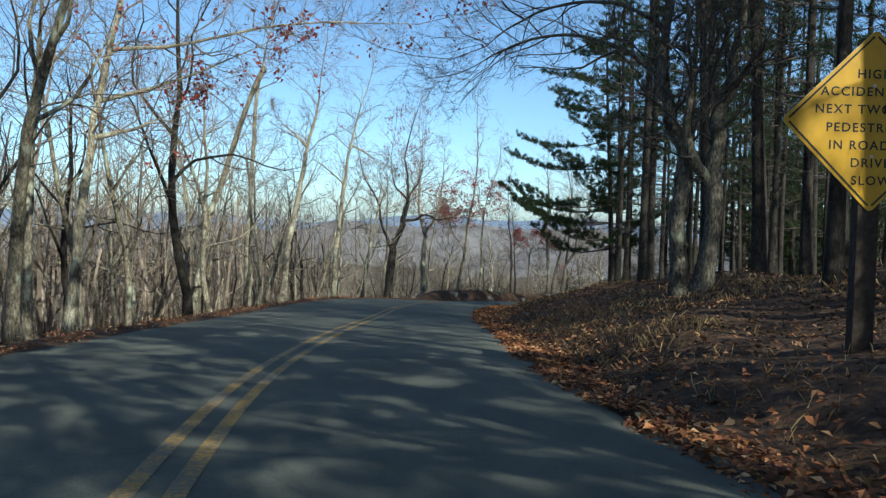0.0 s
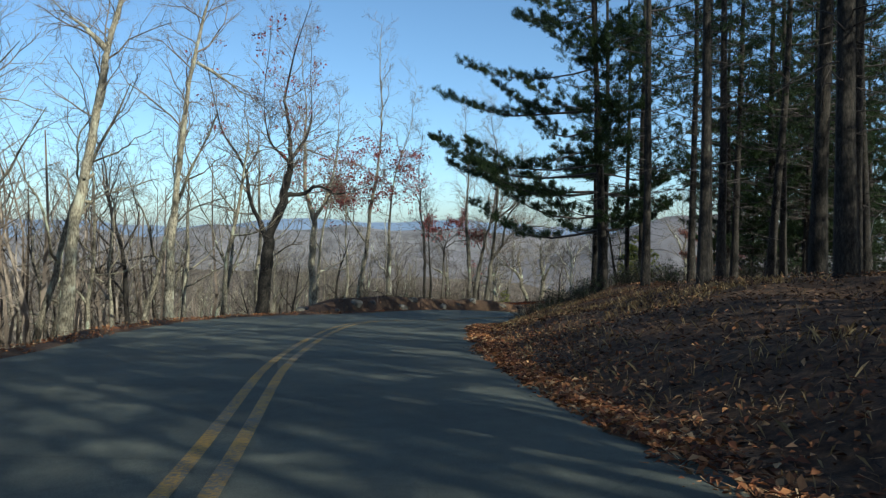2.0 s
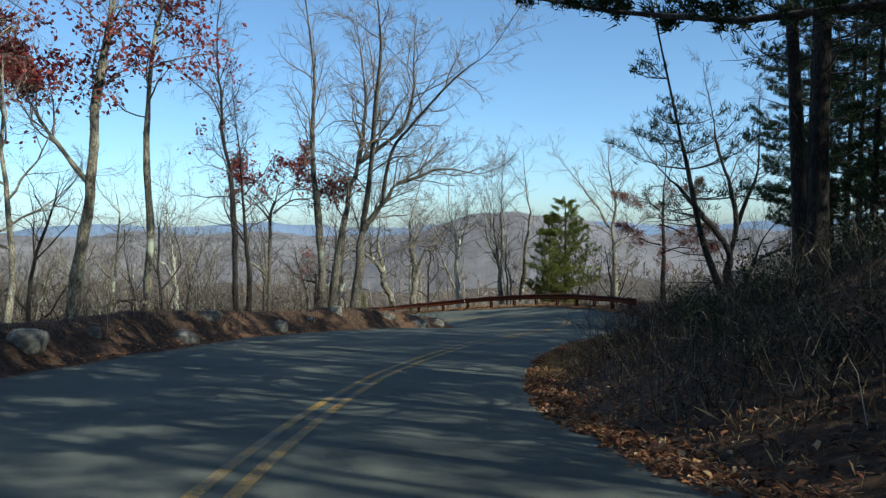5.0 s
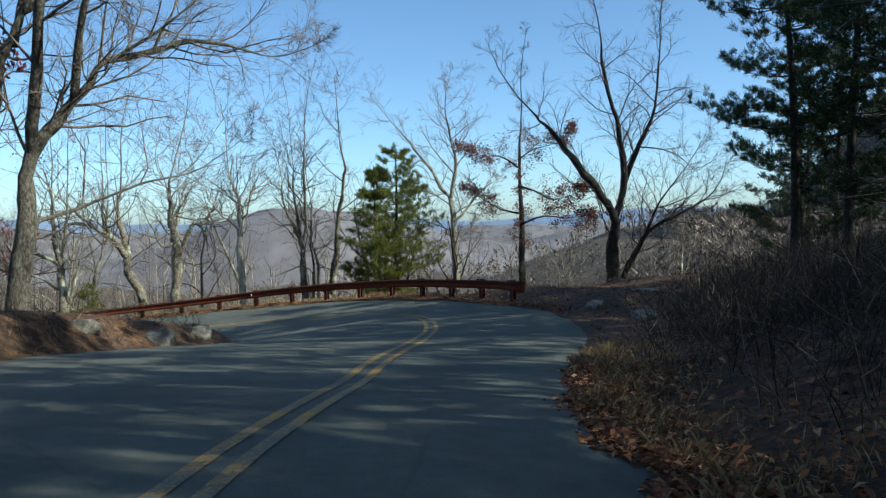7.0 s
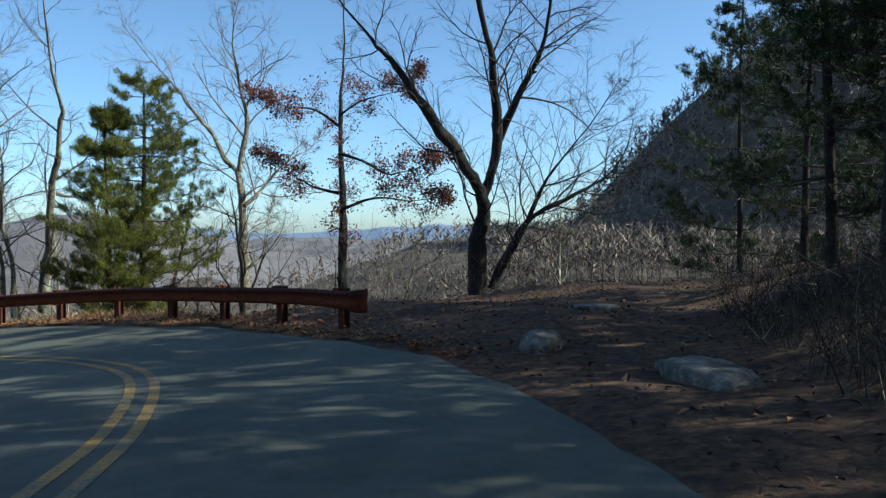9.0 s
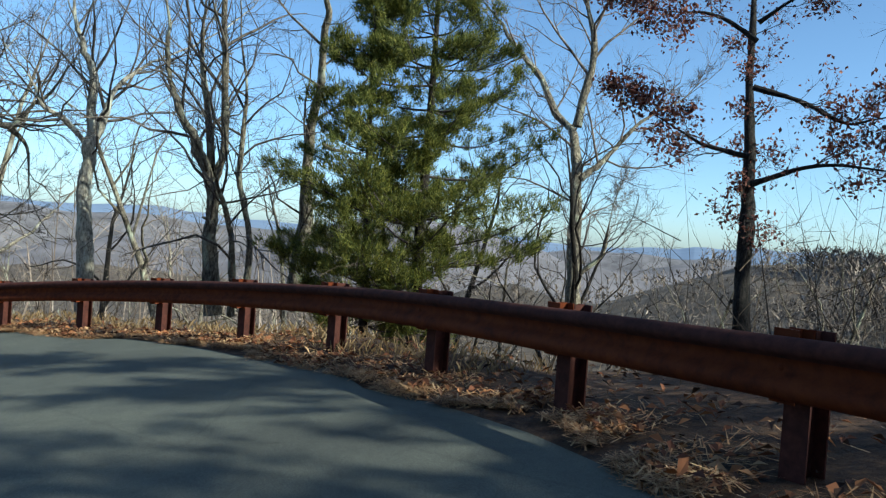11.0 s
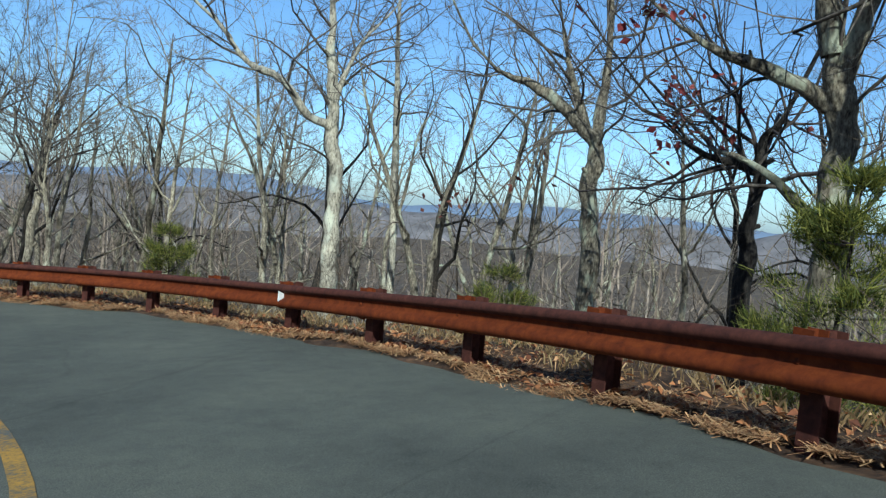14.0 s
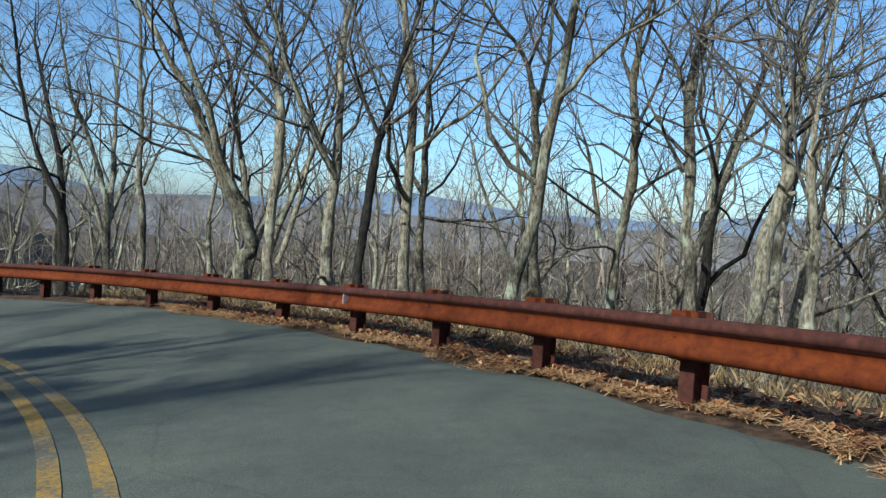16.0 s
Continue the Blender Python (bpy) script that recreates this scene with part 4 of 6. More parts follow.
drawn_tree(108, 19.35, 110.8, 18, [(0.24, [(0.3, -10.4), (0, -8.6), (0, -7.6), (0, -6.7), (-0.2, -6)]), (0.12, [(-0.1, -6.6), (-0.8, -6.2), (-1.4, -6), (-1.9, -5.7)]), (0.13, [(-0.1, -6.5), (0.1, -5.2), (0.1, -4), (0, -2.8)]), (0.14, [(-0.2, -6), (-0.4, -4.5), (-0.4, -3.4), (-0.4, -2.1)]), (0.08, [(-0.1, -8), (-0.8, -7.3), (-1.4, -7)])],
           M_OAK, M_TWIG_GREY, "leafless oak with splayed limbs behind the guardrail", leaf=(M_RED, 1.0), leaf_label="a few red leaves", per=4, share=0.04, size=0.08, density=0.9, top=3.5)
drawn_tree(109, 7.3, 115.8, 41, [(0.21, [(0.1, -11.8), (0.1, -10.1), (0.1, -8.9), (0.1, -7.8), (-0.1, -6.5)]), (0.15, [(-0.1, -6.5), (-0.2, -5.1), (-0.3, -3.9), (-0.4, -2.5)]), (0.13, [(-0.1, -6.5), (-0.7, -6.2), (-1.4, -5.5), (-2.2, -5.2), (-2.8, -4.5), (-3.5, -3.9)]), (0.09, [(-0.1, -5.8), (0.2, -4.9), (0.6, -4.1), (1.2, -3.4)])],
           M_WHITISH, M_TWIG_GREY, "pale leafless tree with a long bent limb", density=0.9, top=3)
drawn_tree(110, 6.7, 118.3, 38, [(0.13, [(0.8, -11.8), (0.6, -8.9), (0.5, -7), (0.4, -4.8), (0.3, -2.9), (0.3, -1.3)])],
           M_WHITISH, M_TWIG_GREY, "straight slim pale leafless tree", density=0.9, top=2.5)
drawn_tree(111, 29.8, 103.6, -14, [(0.21, [(0.1, -8.7), (-0.1, -6.9), (-0.1, -5.9)]), (0.11, [(-0.1, -5.9), (-0.5, -4.9), (-0.9, -4.1), (-1.2, -3.2), (-1.2, -2.2)]), (0.12, [(-0.1, -5.8), (0.1, -4.9), (0, -3.2), (-0.1, -1.5), (-0.1, -0.5)]), (0.1, [(-0.1, -5.7), (-0.3, -4.1), (-0.5, -2.9), (-0.5, -1.6)]), (0.09, [(0.5, -8.7), (0.4, -7), (0.1, -6), (-0.1, -5.5)]), (0.09, [(0.8, -8.7), (0.8, -6.9), (0.5, -5.7), (0.5, -4.4), (0.5, -3.4), (0.3, -2.3)])],
           M_OAK, M_TWIG_GREY, "clump of slim leafless stems behind the guardrail", density=0.9, top=4.6)
drawn_tree(112, 32.6, 105, -26, [(0.22, [(-0.2, -8.7), (-0.2, -7.4), (0, -6.3), (0, -4.9), (0.2, -3.5), (0.3, -2.4), (0.4, -1.5)]), (0.08, [(0.2, -4.4), (0.6, -4.5), (1.2, -4.5)])],
           M_OAK, M_TWIG_GREY, "leaning grey leafless tree behind the rail", density=0.9, top=4.4)
drawn_tree(113, 5.6, 17.6, -18, [(0.24, [(-0.2, -1.5), (-0.3, 0.2), (-0.4, 1.2), (-0.3, 2.5), (-0.6, 3.7), (-0.8, 5), (-0.7, 6.2), (-0.8, 7.7)]), (0.27, [(0.2, -1.4), (0.2, 0.2), (0.4, 1.2), (0.4, 3), (0.6, 4.3), (0.8, 5.7), (0.8, 7.1)]), (0.13, [(0.3, 2.1), (-0.2, 3), (-0.2, 4.3), (-0.3, 5.5)]), (0.12, [(0.2, -0.2), (0.4, 2.1), (0.1, 4.7), (0.1, 6.2)]), (0.07, [(-0.7, 4.4), (-1.8, 5.3), (-3.2, 5.8), (-4.6, 5.7), (-5.6, 5.4)]), (0.06, [(-0.7, 5.6), (-2, 6.5), (-3.6, 6.8), (-5, 6.6), (-6, 6.3)])],
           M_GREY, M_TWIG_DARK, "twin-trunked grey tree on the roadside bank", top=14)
drawn_tree(114, 12.6, 85.5, -15, [(0.22, [(-1.1, -6.8), (-1.1, -4.9), (-1.2, -2.6), (-1.4, -0.4), (-1.4, 1.6), (-1.3, 3.6), (-1.4, 5.6)]), (0.24, [(-0.7, -6.8), (-0.4, -4.7), (-0.1, -3), (0.3, -1), (0.7, 0.2)]), (0.13, [(0.7, 0.2), (1.7, 0.9), (2.8, 1.9), (3.2, 3.4), (3.2, 4.6)]), (0.12, [(0.5, -0.6), (0.9, 1.5), (1.1, 3.3), (1, 5.2)]), (0.25, [(0.2, -6.9), (0.6, -4.9), (0.8, -3.1), (1.7, -1.8), (2.4, -0.8)]), (0.14, [(0.8, -3.1), (1.1, -0.6), (1.3, 1.9), (1.5, 4.2), (1.4, 5.8)]), (0.1, [(2.4, -0.8), (3.4, -0.5), (4.6, -0.1), (6.4, -0.3)]), (0.1, [(1.7, -1.8), (2.1, 0.5), (3, 1.7), (4.7, 3.5), (5.6, 4.1)]), (0.05, [(0.7, -4.6), (1.8, -4.2), (3.2, -3.6), (4.4, -3.3), (5.2, -2.8)])],
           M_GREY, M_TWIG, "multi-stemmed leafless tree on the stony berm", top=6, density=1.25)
drawn_tree(115, 7.2, 82.6, -5, [(0.15, [(0, -6.7), (0, -5), (0, -2.8), (-0.1, -0.7), (-0.4, 1.1), (-0.4, 2.4), (-0.5, 3.5)])],
           M_DARK, M_TWIG_DARK, "tall slim dark tree inside the bend", leaf=(M_RED, 4.0), leaf_label="sparse dark red leaves", per=4, share=0.07, size=0.08, top=6)
drawn_tree(116, 9.9, 88.1, -9, [(0.1, [(-0.4, -7), (-0.3, -4.5), (-0.2, -2.3), (0, -1.5)]), (0.05, [(-0.2, -2.5), (-0.8, -1.7), (-1.3, -1.2)]), (0.05, [(-0.1, -2.1), (0.8, -1.5), (1.9, -1.4)]), (0.04, [(0, -1.7), (0.2, -0.8), (0.5, -0.5)])],
           M_GREY, M_TWIG_DARK, "small tree with dark red leaves inside the bend", leaf=(M_RED, 1.5), leaf_label="dark red leaves", per=4, share=0.16, size=0.09)
drawn_tree(117, 7.6, 81.2, -6, [(0.13, [(-0.1, -6.5), (-0.1, -4.6), (-0.2, -2.8), (-0.3, -0.1)])],
           M_DARK, M_TWIG_DARK, "slim dark tree with a broken top")
drawn_tree(118, 14.5, 115.4, 22, [(0.2, [(0.1, -10.6), (0, -9), (-0.1, -7.7), (-0.1, -6.7)]), (0.13, [(-0.1, -6.7), (-0.7, -6.1), (-1.5, -5.6), (-2.2, -5.3)]), (0.13, [(-0.1, -7), (0, -5.5), (0, -4.3), (-0.1, -3.4)]), (0.1, [(-0.2, -6.6), (-0.7, -5.3), (-1, -4.2)])],
           M_OAK, M_TWIG_GREY, "oak with wide twiggy limbs and few dead leaves", leaf=(M_BROWN, -6.8), leaf_label="dead russet leaves", per=5, share=0.6, size=0.08, density=0.9, top=2.5)
drawn_tree(119, 18, 113.3, 11, [(0.17, [(0, -10), (-0.1, -8.9), (-0.1, -8), (0, -7.3), (0, -6.7), (0.3, -6.3)]), (0.1, [(0, -7.2), (-0.4, -7.1), (-1, -6.9), (-1.5, -6.5)])],
           M_DARK, M_TWIG_DARK, "dark bent leafless tree behind the rail", density=0.9, top=0)
drawn_tree(120, 1.9, 75.7, -3, [(0.22, [(-0.4, -6), (-0.2, -4.1), (0.2, -1.8), (0.4, 0.8), (0.8, 3), (1.1, 5.6), (1.2, 8.2)]), (0.09, [(0.2, -1.5), (-0.8, -0.1), (-1.4, 1)])],
           M_OAK, M_TWIG, "tree with red leaves remaining in its crown", leaf=(M_RED, 6.5), leaf_label="red autumn leaves", per=4, share=0.6, size=0.09, top=10)
drawn_tree(121, -1.9, 68.4, 3, [(0.23, [(0.3, -5.9), (0.2, -3.4), (0.2, -1.1), (0.3, 0.1)]), (0.14, [(0.3, 0.1), (-0.2, 2.1), (-0.3, 4.6), (-0.2, 6.6)]), (0.14, [(0.3, 0.1), (1.1, 1.5), (1.6, 3.5), (1.8, 5.4)])],
           M_PALE, M_TWIG, "pale-trunked leafless tree at the road's edge", leaf=(M_RED, 4.5), leaf_label="few red leaves", per=4, share=0.3, size=0.08, top=9)
drawn_tree(122, 3.8, 75.5, -6, [(0.14, [(-0.2, -6), (-0.1, -3.2), (-0.1, 0.5), (0.2, 3.1), (0.9, 5.4)])],
           M_OAK, M_TWIG, "slender tree with patches of red leaves", leaf=(M_RED, 5.5), leaf_label="red autumn leaves", per=4, share=0.6, size=0.09, top=8)
drawn_tree(123, -9.65, 21.6, 24, [(0.17, [(-0.6, -3.2), (-0.4, -0.8), (-0.2, 1.4), (0, 3.2), (0.3, 5.1), (0.7, 6.9), (0.9, 8.3)]), (0.08, [(0, 3.2), (1, 3.5), (2, 4)]), (0.07, [(0.2, 4.2), (2, 4.8), (3.9, 5.7)]), (0.06, [(0.4, 5.6), (2.2, 5.9), (4.4, 6.6), (6.4, 7), (7.8, 7.1)])],
           M_PALE, M_TWIG, "slender leaning pale tree beside the road", leaf=(M_RED, 9), leaf_label="few purple-red leaves", per=4, share=0.04, size=0.08, top=11)
drawn_tree(124, -10.5, 19.5, 28, [(0.15, [(0.2, -2.9), (0.2, 0.1), (0.3, 2.9), (0.4, 5), (0.5, 7.1)])],
           M_OAK, M_TWIG, "upright leafless tree beside the road", top=11)
drawn_tree(125, -9.65, 32.6, 16, [(0.18, [(-0.6, -3.9), (-0.2, 0), (0.2, 1.9), (1.5, 5.9), (2.1, 7.4)]), (0.08, [(0, 0.7), (-0.9, 3.5), (-2.1, 5.5)])],
           M_OAK, M_TWIG, "forked leafless tree leaning over the slope", top=10)
drawn_tree(126, -10.5, 42.6, 14, [(0.2, [(0, -4.5), (0, 0.1), (0.1, 3.7), (0.3, 7.4), (0.7, 10.1)])],
           M_PALE, M_TWIG, "tall pale leafless tree on the slope", top=12)
drawn_tree(127, -8.95, 45.2, 16, [(0.2, [(-0.2, -4.6), (0, -1), (0.4, 1.4), (0.8, 3.6), (1.1, 5.4), (1.5, 6.9), (1.7, 8.3)]), (0.1, [(1.1, 5.2), (0.4, 6), (-0.2, 6.5)])],
           M_PALE, M_TWIG, "curved pale leafless tree on the slope", top=11)
drawn_tree(128, -6.7, 49.5, 10, [(0.17, [(-0.1, -4.9), (0, -1.4), (0.2, 1.2), (0.5, 3.9), (0.9, 6.4), (1.3, 8.1)]), (0.07, [(0.9, 5.8), (1.9, 5.3), (2.8, 4.7)])],
           M_PALE, M_TWIG, "tall pale leafless tree by the pavement", top=11)
drawn_tree(130, -14.55, 101.34, 100, [(0.109, [(0, -11.9), (0, -10.8), (-0.2, -9.8), (-0.7, -8.7), (-1.1, -7.3), (-1.3, -5.9), (-1.5, -4.5)])],
           M_DARK, M_TWIG_GREY, "curving dark leafless tree behind the guardrail", density=0.9, top=-1)
drawn_tree(131, -14.96, 102.33, 97, [(0.101, [(0, -11.9), (0, -10.5), (-0.2, -9.2), (-0.6, -8), (-1, -7.1), (-1.2, -6.1), (-1.4, -4.9)]), (0.0936, [(0, -10.3), (0.1, -8.6), (0.1, -7), (0.1, -5.5), (0, -4)])],
           M_OAK, M_TWIG_GREY, "slim forked leafless tree behind the guardrail", density=0.9, top=-1)
drawn_tree(132, -12.27, 103.45, 95, [(0.101, [(0, -11.7), (0, -10.3), (-0.1, -8.9), (-0.1, -7.5), (-0.2, -5.9), (-0.3, -4.2)]), (0.0468, [(0, -9.3), (0.4, -8.3), (0.6, -7.9)])],
           M_OAK, M_TWIG_GREY, "straight slender grey leafless tree", density=0.9, top=0)
drawn_tree(133, -7.94, 105.78, 88, [(0.156, [(0.1, -11.9), (0, -10.8), (0.2, -10.4), (-0.4, -9.2), (-1, -7.8), (-1.5, -6.9), (-2.2, -5.8), (-2.7, -5.4)]), (0.117, [(0.2, -10.4), (0, -9.7), (-0.5, -8.7), (-0.8, -7.7), (-1.4, -6.3), (-1.7, -5.5)]), (0.101, [(0.2, -10.5), (0, -9.2), (-0.2, -8.1), (-0.5, -6.6), (-0.8, -5.6)])],
           M_OAK, M_TWIG_GREY, "clump of leaning leafless stems from one base", density=0.9, top=1)
drawn_tree(134, -7.08, 106.15, 87, [(0.129, [(0.1, -11.8), (0.1, -10.9), (0.1, -10), (0.2, -8.9), (0.2, -7.8), (0, -7)]), (0.0764, [(0, -7), (-0.1, -6.6), (-0.5, -6.1), (-0.7, -5.5)]), (0.0764, [(0.1, -7.2), (0.2, -6.3), (-0.1, -5.6), (-0.2, -5)]), (0.0585, [(0.3, -10.7), (0.6, -9.7), (0.8, -8.7), (1.2, -7.1), (1.3, -6.1)])],
           M_PALE, M_TWIG_GREY, "pale leafless tree with steep forked limbs", density=0.9, top=1)
drawn_tree(135, -6.2, 107.28, 82, [(0.133, [(0.1, -11.6), (0, -10.7), (0, -9.7), (0.1, -9), (0.1, -7.8), (0.1, -6.7), (0.2, -5.7), (0.3, -5)]), (0.0702, [(0.1, -9), (-0.3, -8.3), (-0.7, -7.5), (-1, -6.6), (-1.3, -6)])],
           M_PALE, M_TWIG_GREY, "pale slender leafless tree with a leaning limb", density=0.9, top=0)
drawn_tree(136, -4.81, 107.55, 81, [(0.101, [(0.1, -11.4), (0.1, -10.5), (0.2, -9.5), (0.3, -8.6), (0.5, -7.7), (0.7, -6.8), (0.9, -6), (1, -5.5)])],
           M_DARK, M_TWIG_GREY, "dark thin leaning leafless tree at the rail", density=0.9, top=-1)
drawn_tree(137, -8.88, 109.76, 76, [(0.101, [(0.1, -11.4), (0, -10.4), (0, -9.1), (0, -7.9), (0, -6.9), (0, -6.1), (0, -5.2)]), (0.0624, [(0, -9.1), (-0.4, -8.4), (-0.7, -7.3)])],
           M_OAK, M_TWIG_GREY, "small forked leafless tree on the slope", density=0.9, top=-2)
drawn_tree(138, -6.89, 111.81, 67, [(0.117, [(0.1, -11.3), (0, -10.5), (-0.1, -9.4), (-0.1, -8.3), (-0.2, -7.2)]), (0.0585, [(-0.2, -8.4), (-0.7, -7.8), (-1.2, -7.3), (-1.8, -6.9)]), (0.0702, [(-0.2, -7.2), (-0.5, -6.2), (-1, -5.7), (-1.5, -5.2)]), (0.0702, [(-0.2, -7.3), (0, -6.1), (0, -5.1), (0, -4.4)]), (0.053, [(-0.1, -8.2), (0.2, -7.3), (0.5, -6.3)])],
           M_OAK, M_TWIG_GREY, "leafless oak with wide upswept limbs", density=0.9, top=-1)
drawn_tree(139, -4.31, 112.17, 62, [(0.105, [(0.1, -11.2), (0.1, -10.4), (0.2, -9.4), (0.3, -8.8), (0.3, -8)]), (0.0647, [(0.3, -8), (0.2, -7), (0.3, -6.3), (0.4, -5.5)]), (0.053, [(-0.2, -9.8), (-0.3, -9.1), (-0.5, -8.2), (-0.8, -7.5)])],
           M_OAK, M_TWIG_GREY, "crooked grey leafless tree on the slope", density=0.9, top=-1)
drawn_tree(140, -2.24, 112.64, 56, [(0.105, [(0.1, -11.1), (-0.1, -10.2), (-0.2, -9.5), (-0.2, -8.6), (-0.3, -7.5)]), (0.0702, [(-0.3, -7.5), (-0.2, -6.8), (-0.1, -6.3), (0.1, -5.7)]), (0.053, [(-0.3, -8.6), (-0.6, -8.1), (-0.9, -7.6)]), (0.0468, [(-0.3, -7.6), (-0.6, -6.8), (-1.1, -6.1)])],
           M_OAK, M_TWIG_GREY, "leafless tree with thin upright limbs", density=0.9, top=-1)
drawn_tree(141, -0.94, 112.6, 53, [(0.117, [(0.1, -11), (0.2, -10), (0.3, -9.2), (0.4, -8.7), (0.4, -8)]), (0.0702, [(0.4, -8), (0.5, -7.3), (0.5, -6.7), (0.6, -6.1)]), (0.0585, [(0.4, -8.6), (0.3, -7.8), (0.2, -7)])],
           M_PALE, M_TWIG_GREY, "leaning pale leafless tree behind the rail", density=0.9, top=-1)
drawn_tree(142, 0.27, 112.53, 49, [(0.0874, [(0.1, -10.8), (0.1, -9.9), (0.1, -9.4), (0, -8.8), (0, -8.1), (0.1, -7.4)])],
           M_PALE, M_TWIG_GREY, "slender pale leafless tree with a bent top", density=0.9, top=-2)
drawn_tree(143, 11.82, 113.8, 29, [(0.09, [(0, -10.6), (0.0, -9.6), (0.02, -9.1), (0.06, -8.5), (0.18, -7.95), (0.42, -7.25)])],
           M_OAK, M_TWIG_GREY, "broken leaning dead snag behind the guardrail", last=2, density=0.4)
TAKEN = [(11.82, 113.8), (-3.95, 57.4), (41.1, 91.7), (39.6, 97), (39.1, 102.1), (27.35, 106.2), (24.4, 107.8), (22.5, 114.8), (22.37, 107.8), (19.35, 110.8), (7.3, 115.8), (6.7, 118.3), (29.8, 103.6), (32.6, 105), (5.6, 17.6), (12.6, 85.5), (7.2, 82.6), (9.9, 88.1), (7.6, 81.2), (14.5, 115.4), (18, 113.3), (1.9, 75.7), (-1.9, 68.4), (3.8, 75.5), (-9.65, 21.6), (-10.5, 19.5), (-9.65, 32.6), (-10.5, 42.6), (-8.95, 45.2), (-6.7, 49.5), (-14.55, 101.34), (-14.96, 102.33), (-12.27, 103.45), (-7.94, 105.78), (-7.08, 106.15), (-6.2, 107.28), (-4.81, 107.55), (-8.88, 109.76), (-6.89, 111.81), (-4.31, 112.17), (-2.24, 112.64), (-0.94, 112.6), (0.27, 112.53)]


# ---------------------------------------------------------------- pines
def tufts(rng, g, p, d, n, length, width):
    """Brushes of needles: n round each place p, leaning along d."""
    p, d = np.repeat(np.array(p), n, 0), np.repeat(np.array(d), n, 0)
    m = len(p)
    w = units(d * 0.8 + rng.normal(0, 0.5, (m, 3)))
    s = units(np.cross(w, rng.normal(0, 1, (m, 3)))) * width
    q = p + rng.normal(0, 0.045, (m, 3))
    g.add(np.stack([q - s, q + s, q + w * length * rng.uniform(0.7, 1.25, (m, 1))], 1).reshape(-1, 3), None, np.arange(3 * m).reshape(-1, 3))


def pine(seed, height, r0, crown_from, reach, whorls, needle, blades=9, side=None, dead=6, lean=None, thick=0.012, rise=1.0, needle_len=0.17, taper=0.75, shoots=3, forks=3.2, inner=0.28, skirt=0.6):
    """A pine: straight trunk, whorled branches that bend up at their ends, tufts of needles; side: branches reach further that way."""
    rng = np.random.default_rng(seed)
    gt, gb, gn, at, to = Geo(), Geo(), Geo(), [], []
    n = 9
    base = np.array([0, 0, -0.3])
    pts = walk_line(rng, base, unit(np.array([rng.normal(0, 0.015), rng.normal(0, 0.015), 1])), height, n, 0.015, 0.01)
    if lean is not None:
        pts = smooth_line(lean, 3)
        n = len(pts) - 1
    rad = r0 * np.linspace(1, 0.12, n + 1)
    rad[0] *= 1.3
    tube(gt, pts, rad, 8)
    for w in range(whorls):
        u = crown_from + (0.99 - crown_from) * (w + rng.uniform(0, 0.6)) / whorls
        f = u * n
        j = min(int(f), n - 1)
        p = pts[j] + (pts[j + 1] - pts[j]) * (f - j)
        v = (u - crown_from) / (1 - crown_from)
        shape = (1 - v) ** taper * (skirt + (1 - skirt) * min(1, v * 4)) + 0.05
        for k in range(rng.integers(3, 6)):
            az = rng.uniform(0, 6.28)
            way = np.array([math.cos(az), math.sin(az), rng.uniform(-0.02, 0.35) * rise])
            ln = reach * shape * rng.uniform(0.6, 1.1)
            if side is not None:
                ln *= 0.65 + 0.75 * max(0, way[0] * side[0] + way[1] * side[1])
            q = walk_line(rng, p, unit(way), ln, 6, 0.07, 0.03)
            q[:, 2] += 0.05 * ln * (np.linspace(0, 1, 7) ** 2) - 0.07 * ln * np.sin(np.linspace(0, 3.1, 7))
            tube(gb, q, np.linspace(0.012 + 0.0065 * ln, 0.006, 7), 4)
            subs = max(4, int(ln * forks))
            for m in range(subs):
                uu = inner + (1 - inner) * (m + rng.uniform(0, 0.9)) / subs
                ff = uu * 6
                jj = min(int(ff), 5)
                pp = q[jj] + (q[jj + 1] - q[jj]) * (ff - jj)
                dd = unit(q[jj + 1] - q[jj])
                flat = np.array([-dd[1], dd[0], 0]) * (1 if m % 2 else -1)
                sw = unit(dd * rng.uniform(0.4, 0.9) + flat * rng.uniform(0.4, 1.0) + np.array([0, 0, rng.uniform(0.0, 0.35)]))
                sl = min(1.1, 0.34 * ln + 0.15) * rng.uniform(0.5, 1.1) * (1.2 - 0.5 * uu)
                twig(gb, rng, pp, sw, sl, 0.007)
                for e in range(shoots):
                    at.append(pp + sw * sl * (0.35 + 0.65 * (e + rng.uniform(0.2, 1)) / shoots) + rng.normal(0, 0.06, 3))
                    to.append(unit(sw * 0.6 + np.array([0, 0, 0.55])))
            at += [q[-1], q[-1] - (q[-1] - q[-2]) * 0.4]
            to += [unit(q[-1] - q[-2])] * 2
    tufts(rng, gn, at, to, blades, needle_len, thick)
    for _ in range(dead):
        f = rng.uniform(0.15, crown_from + 0.1) * n
        j = min(int(f), n - 1)
        p = pts[j] + (pts[j + 1] - pts[j]) * (f - j)
        az = rng.uniform(0, 6.28)
        ln = rng.uniform(0.5, 2.2)
        q = walk_line(rng, p, unit(np.array([math.cos(az), math.sin(az), rng.uniform(-0.2, 0.2)])), ln, 4, 0.12, 0)
        tube(gb, q, np.linspace(0.022, 0.004, 5), 3)
        for m in range(3):
            t = walk_line(rng, q[1 + m], side_way(rng, unit(q[2] - q[1]), 0.8, rng.uniform(0, 6.28)), ln * 0.35, 2, 0.15, 0)
            tube(gb, t, [0.008, 0.006, 0.003], 3)
    tree = new("pine_tree")
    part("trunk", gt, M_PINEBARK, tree)
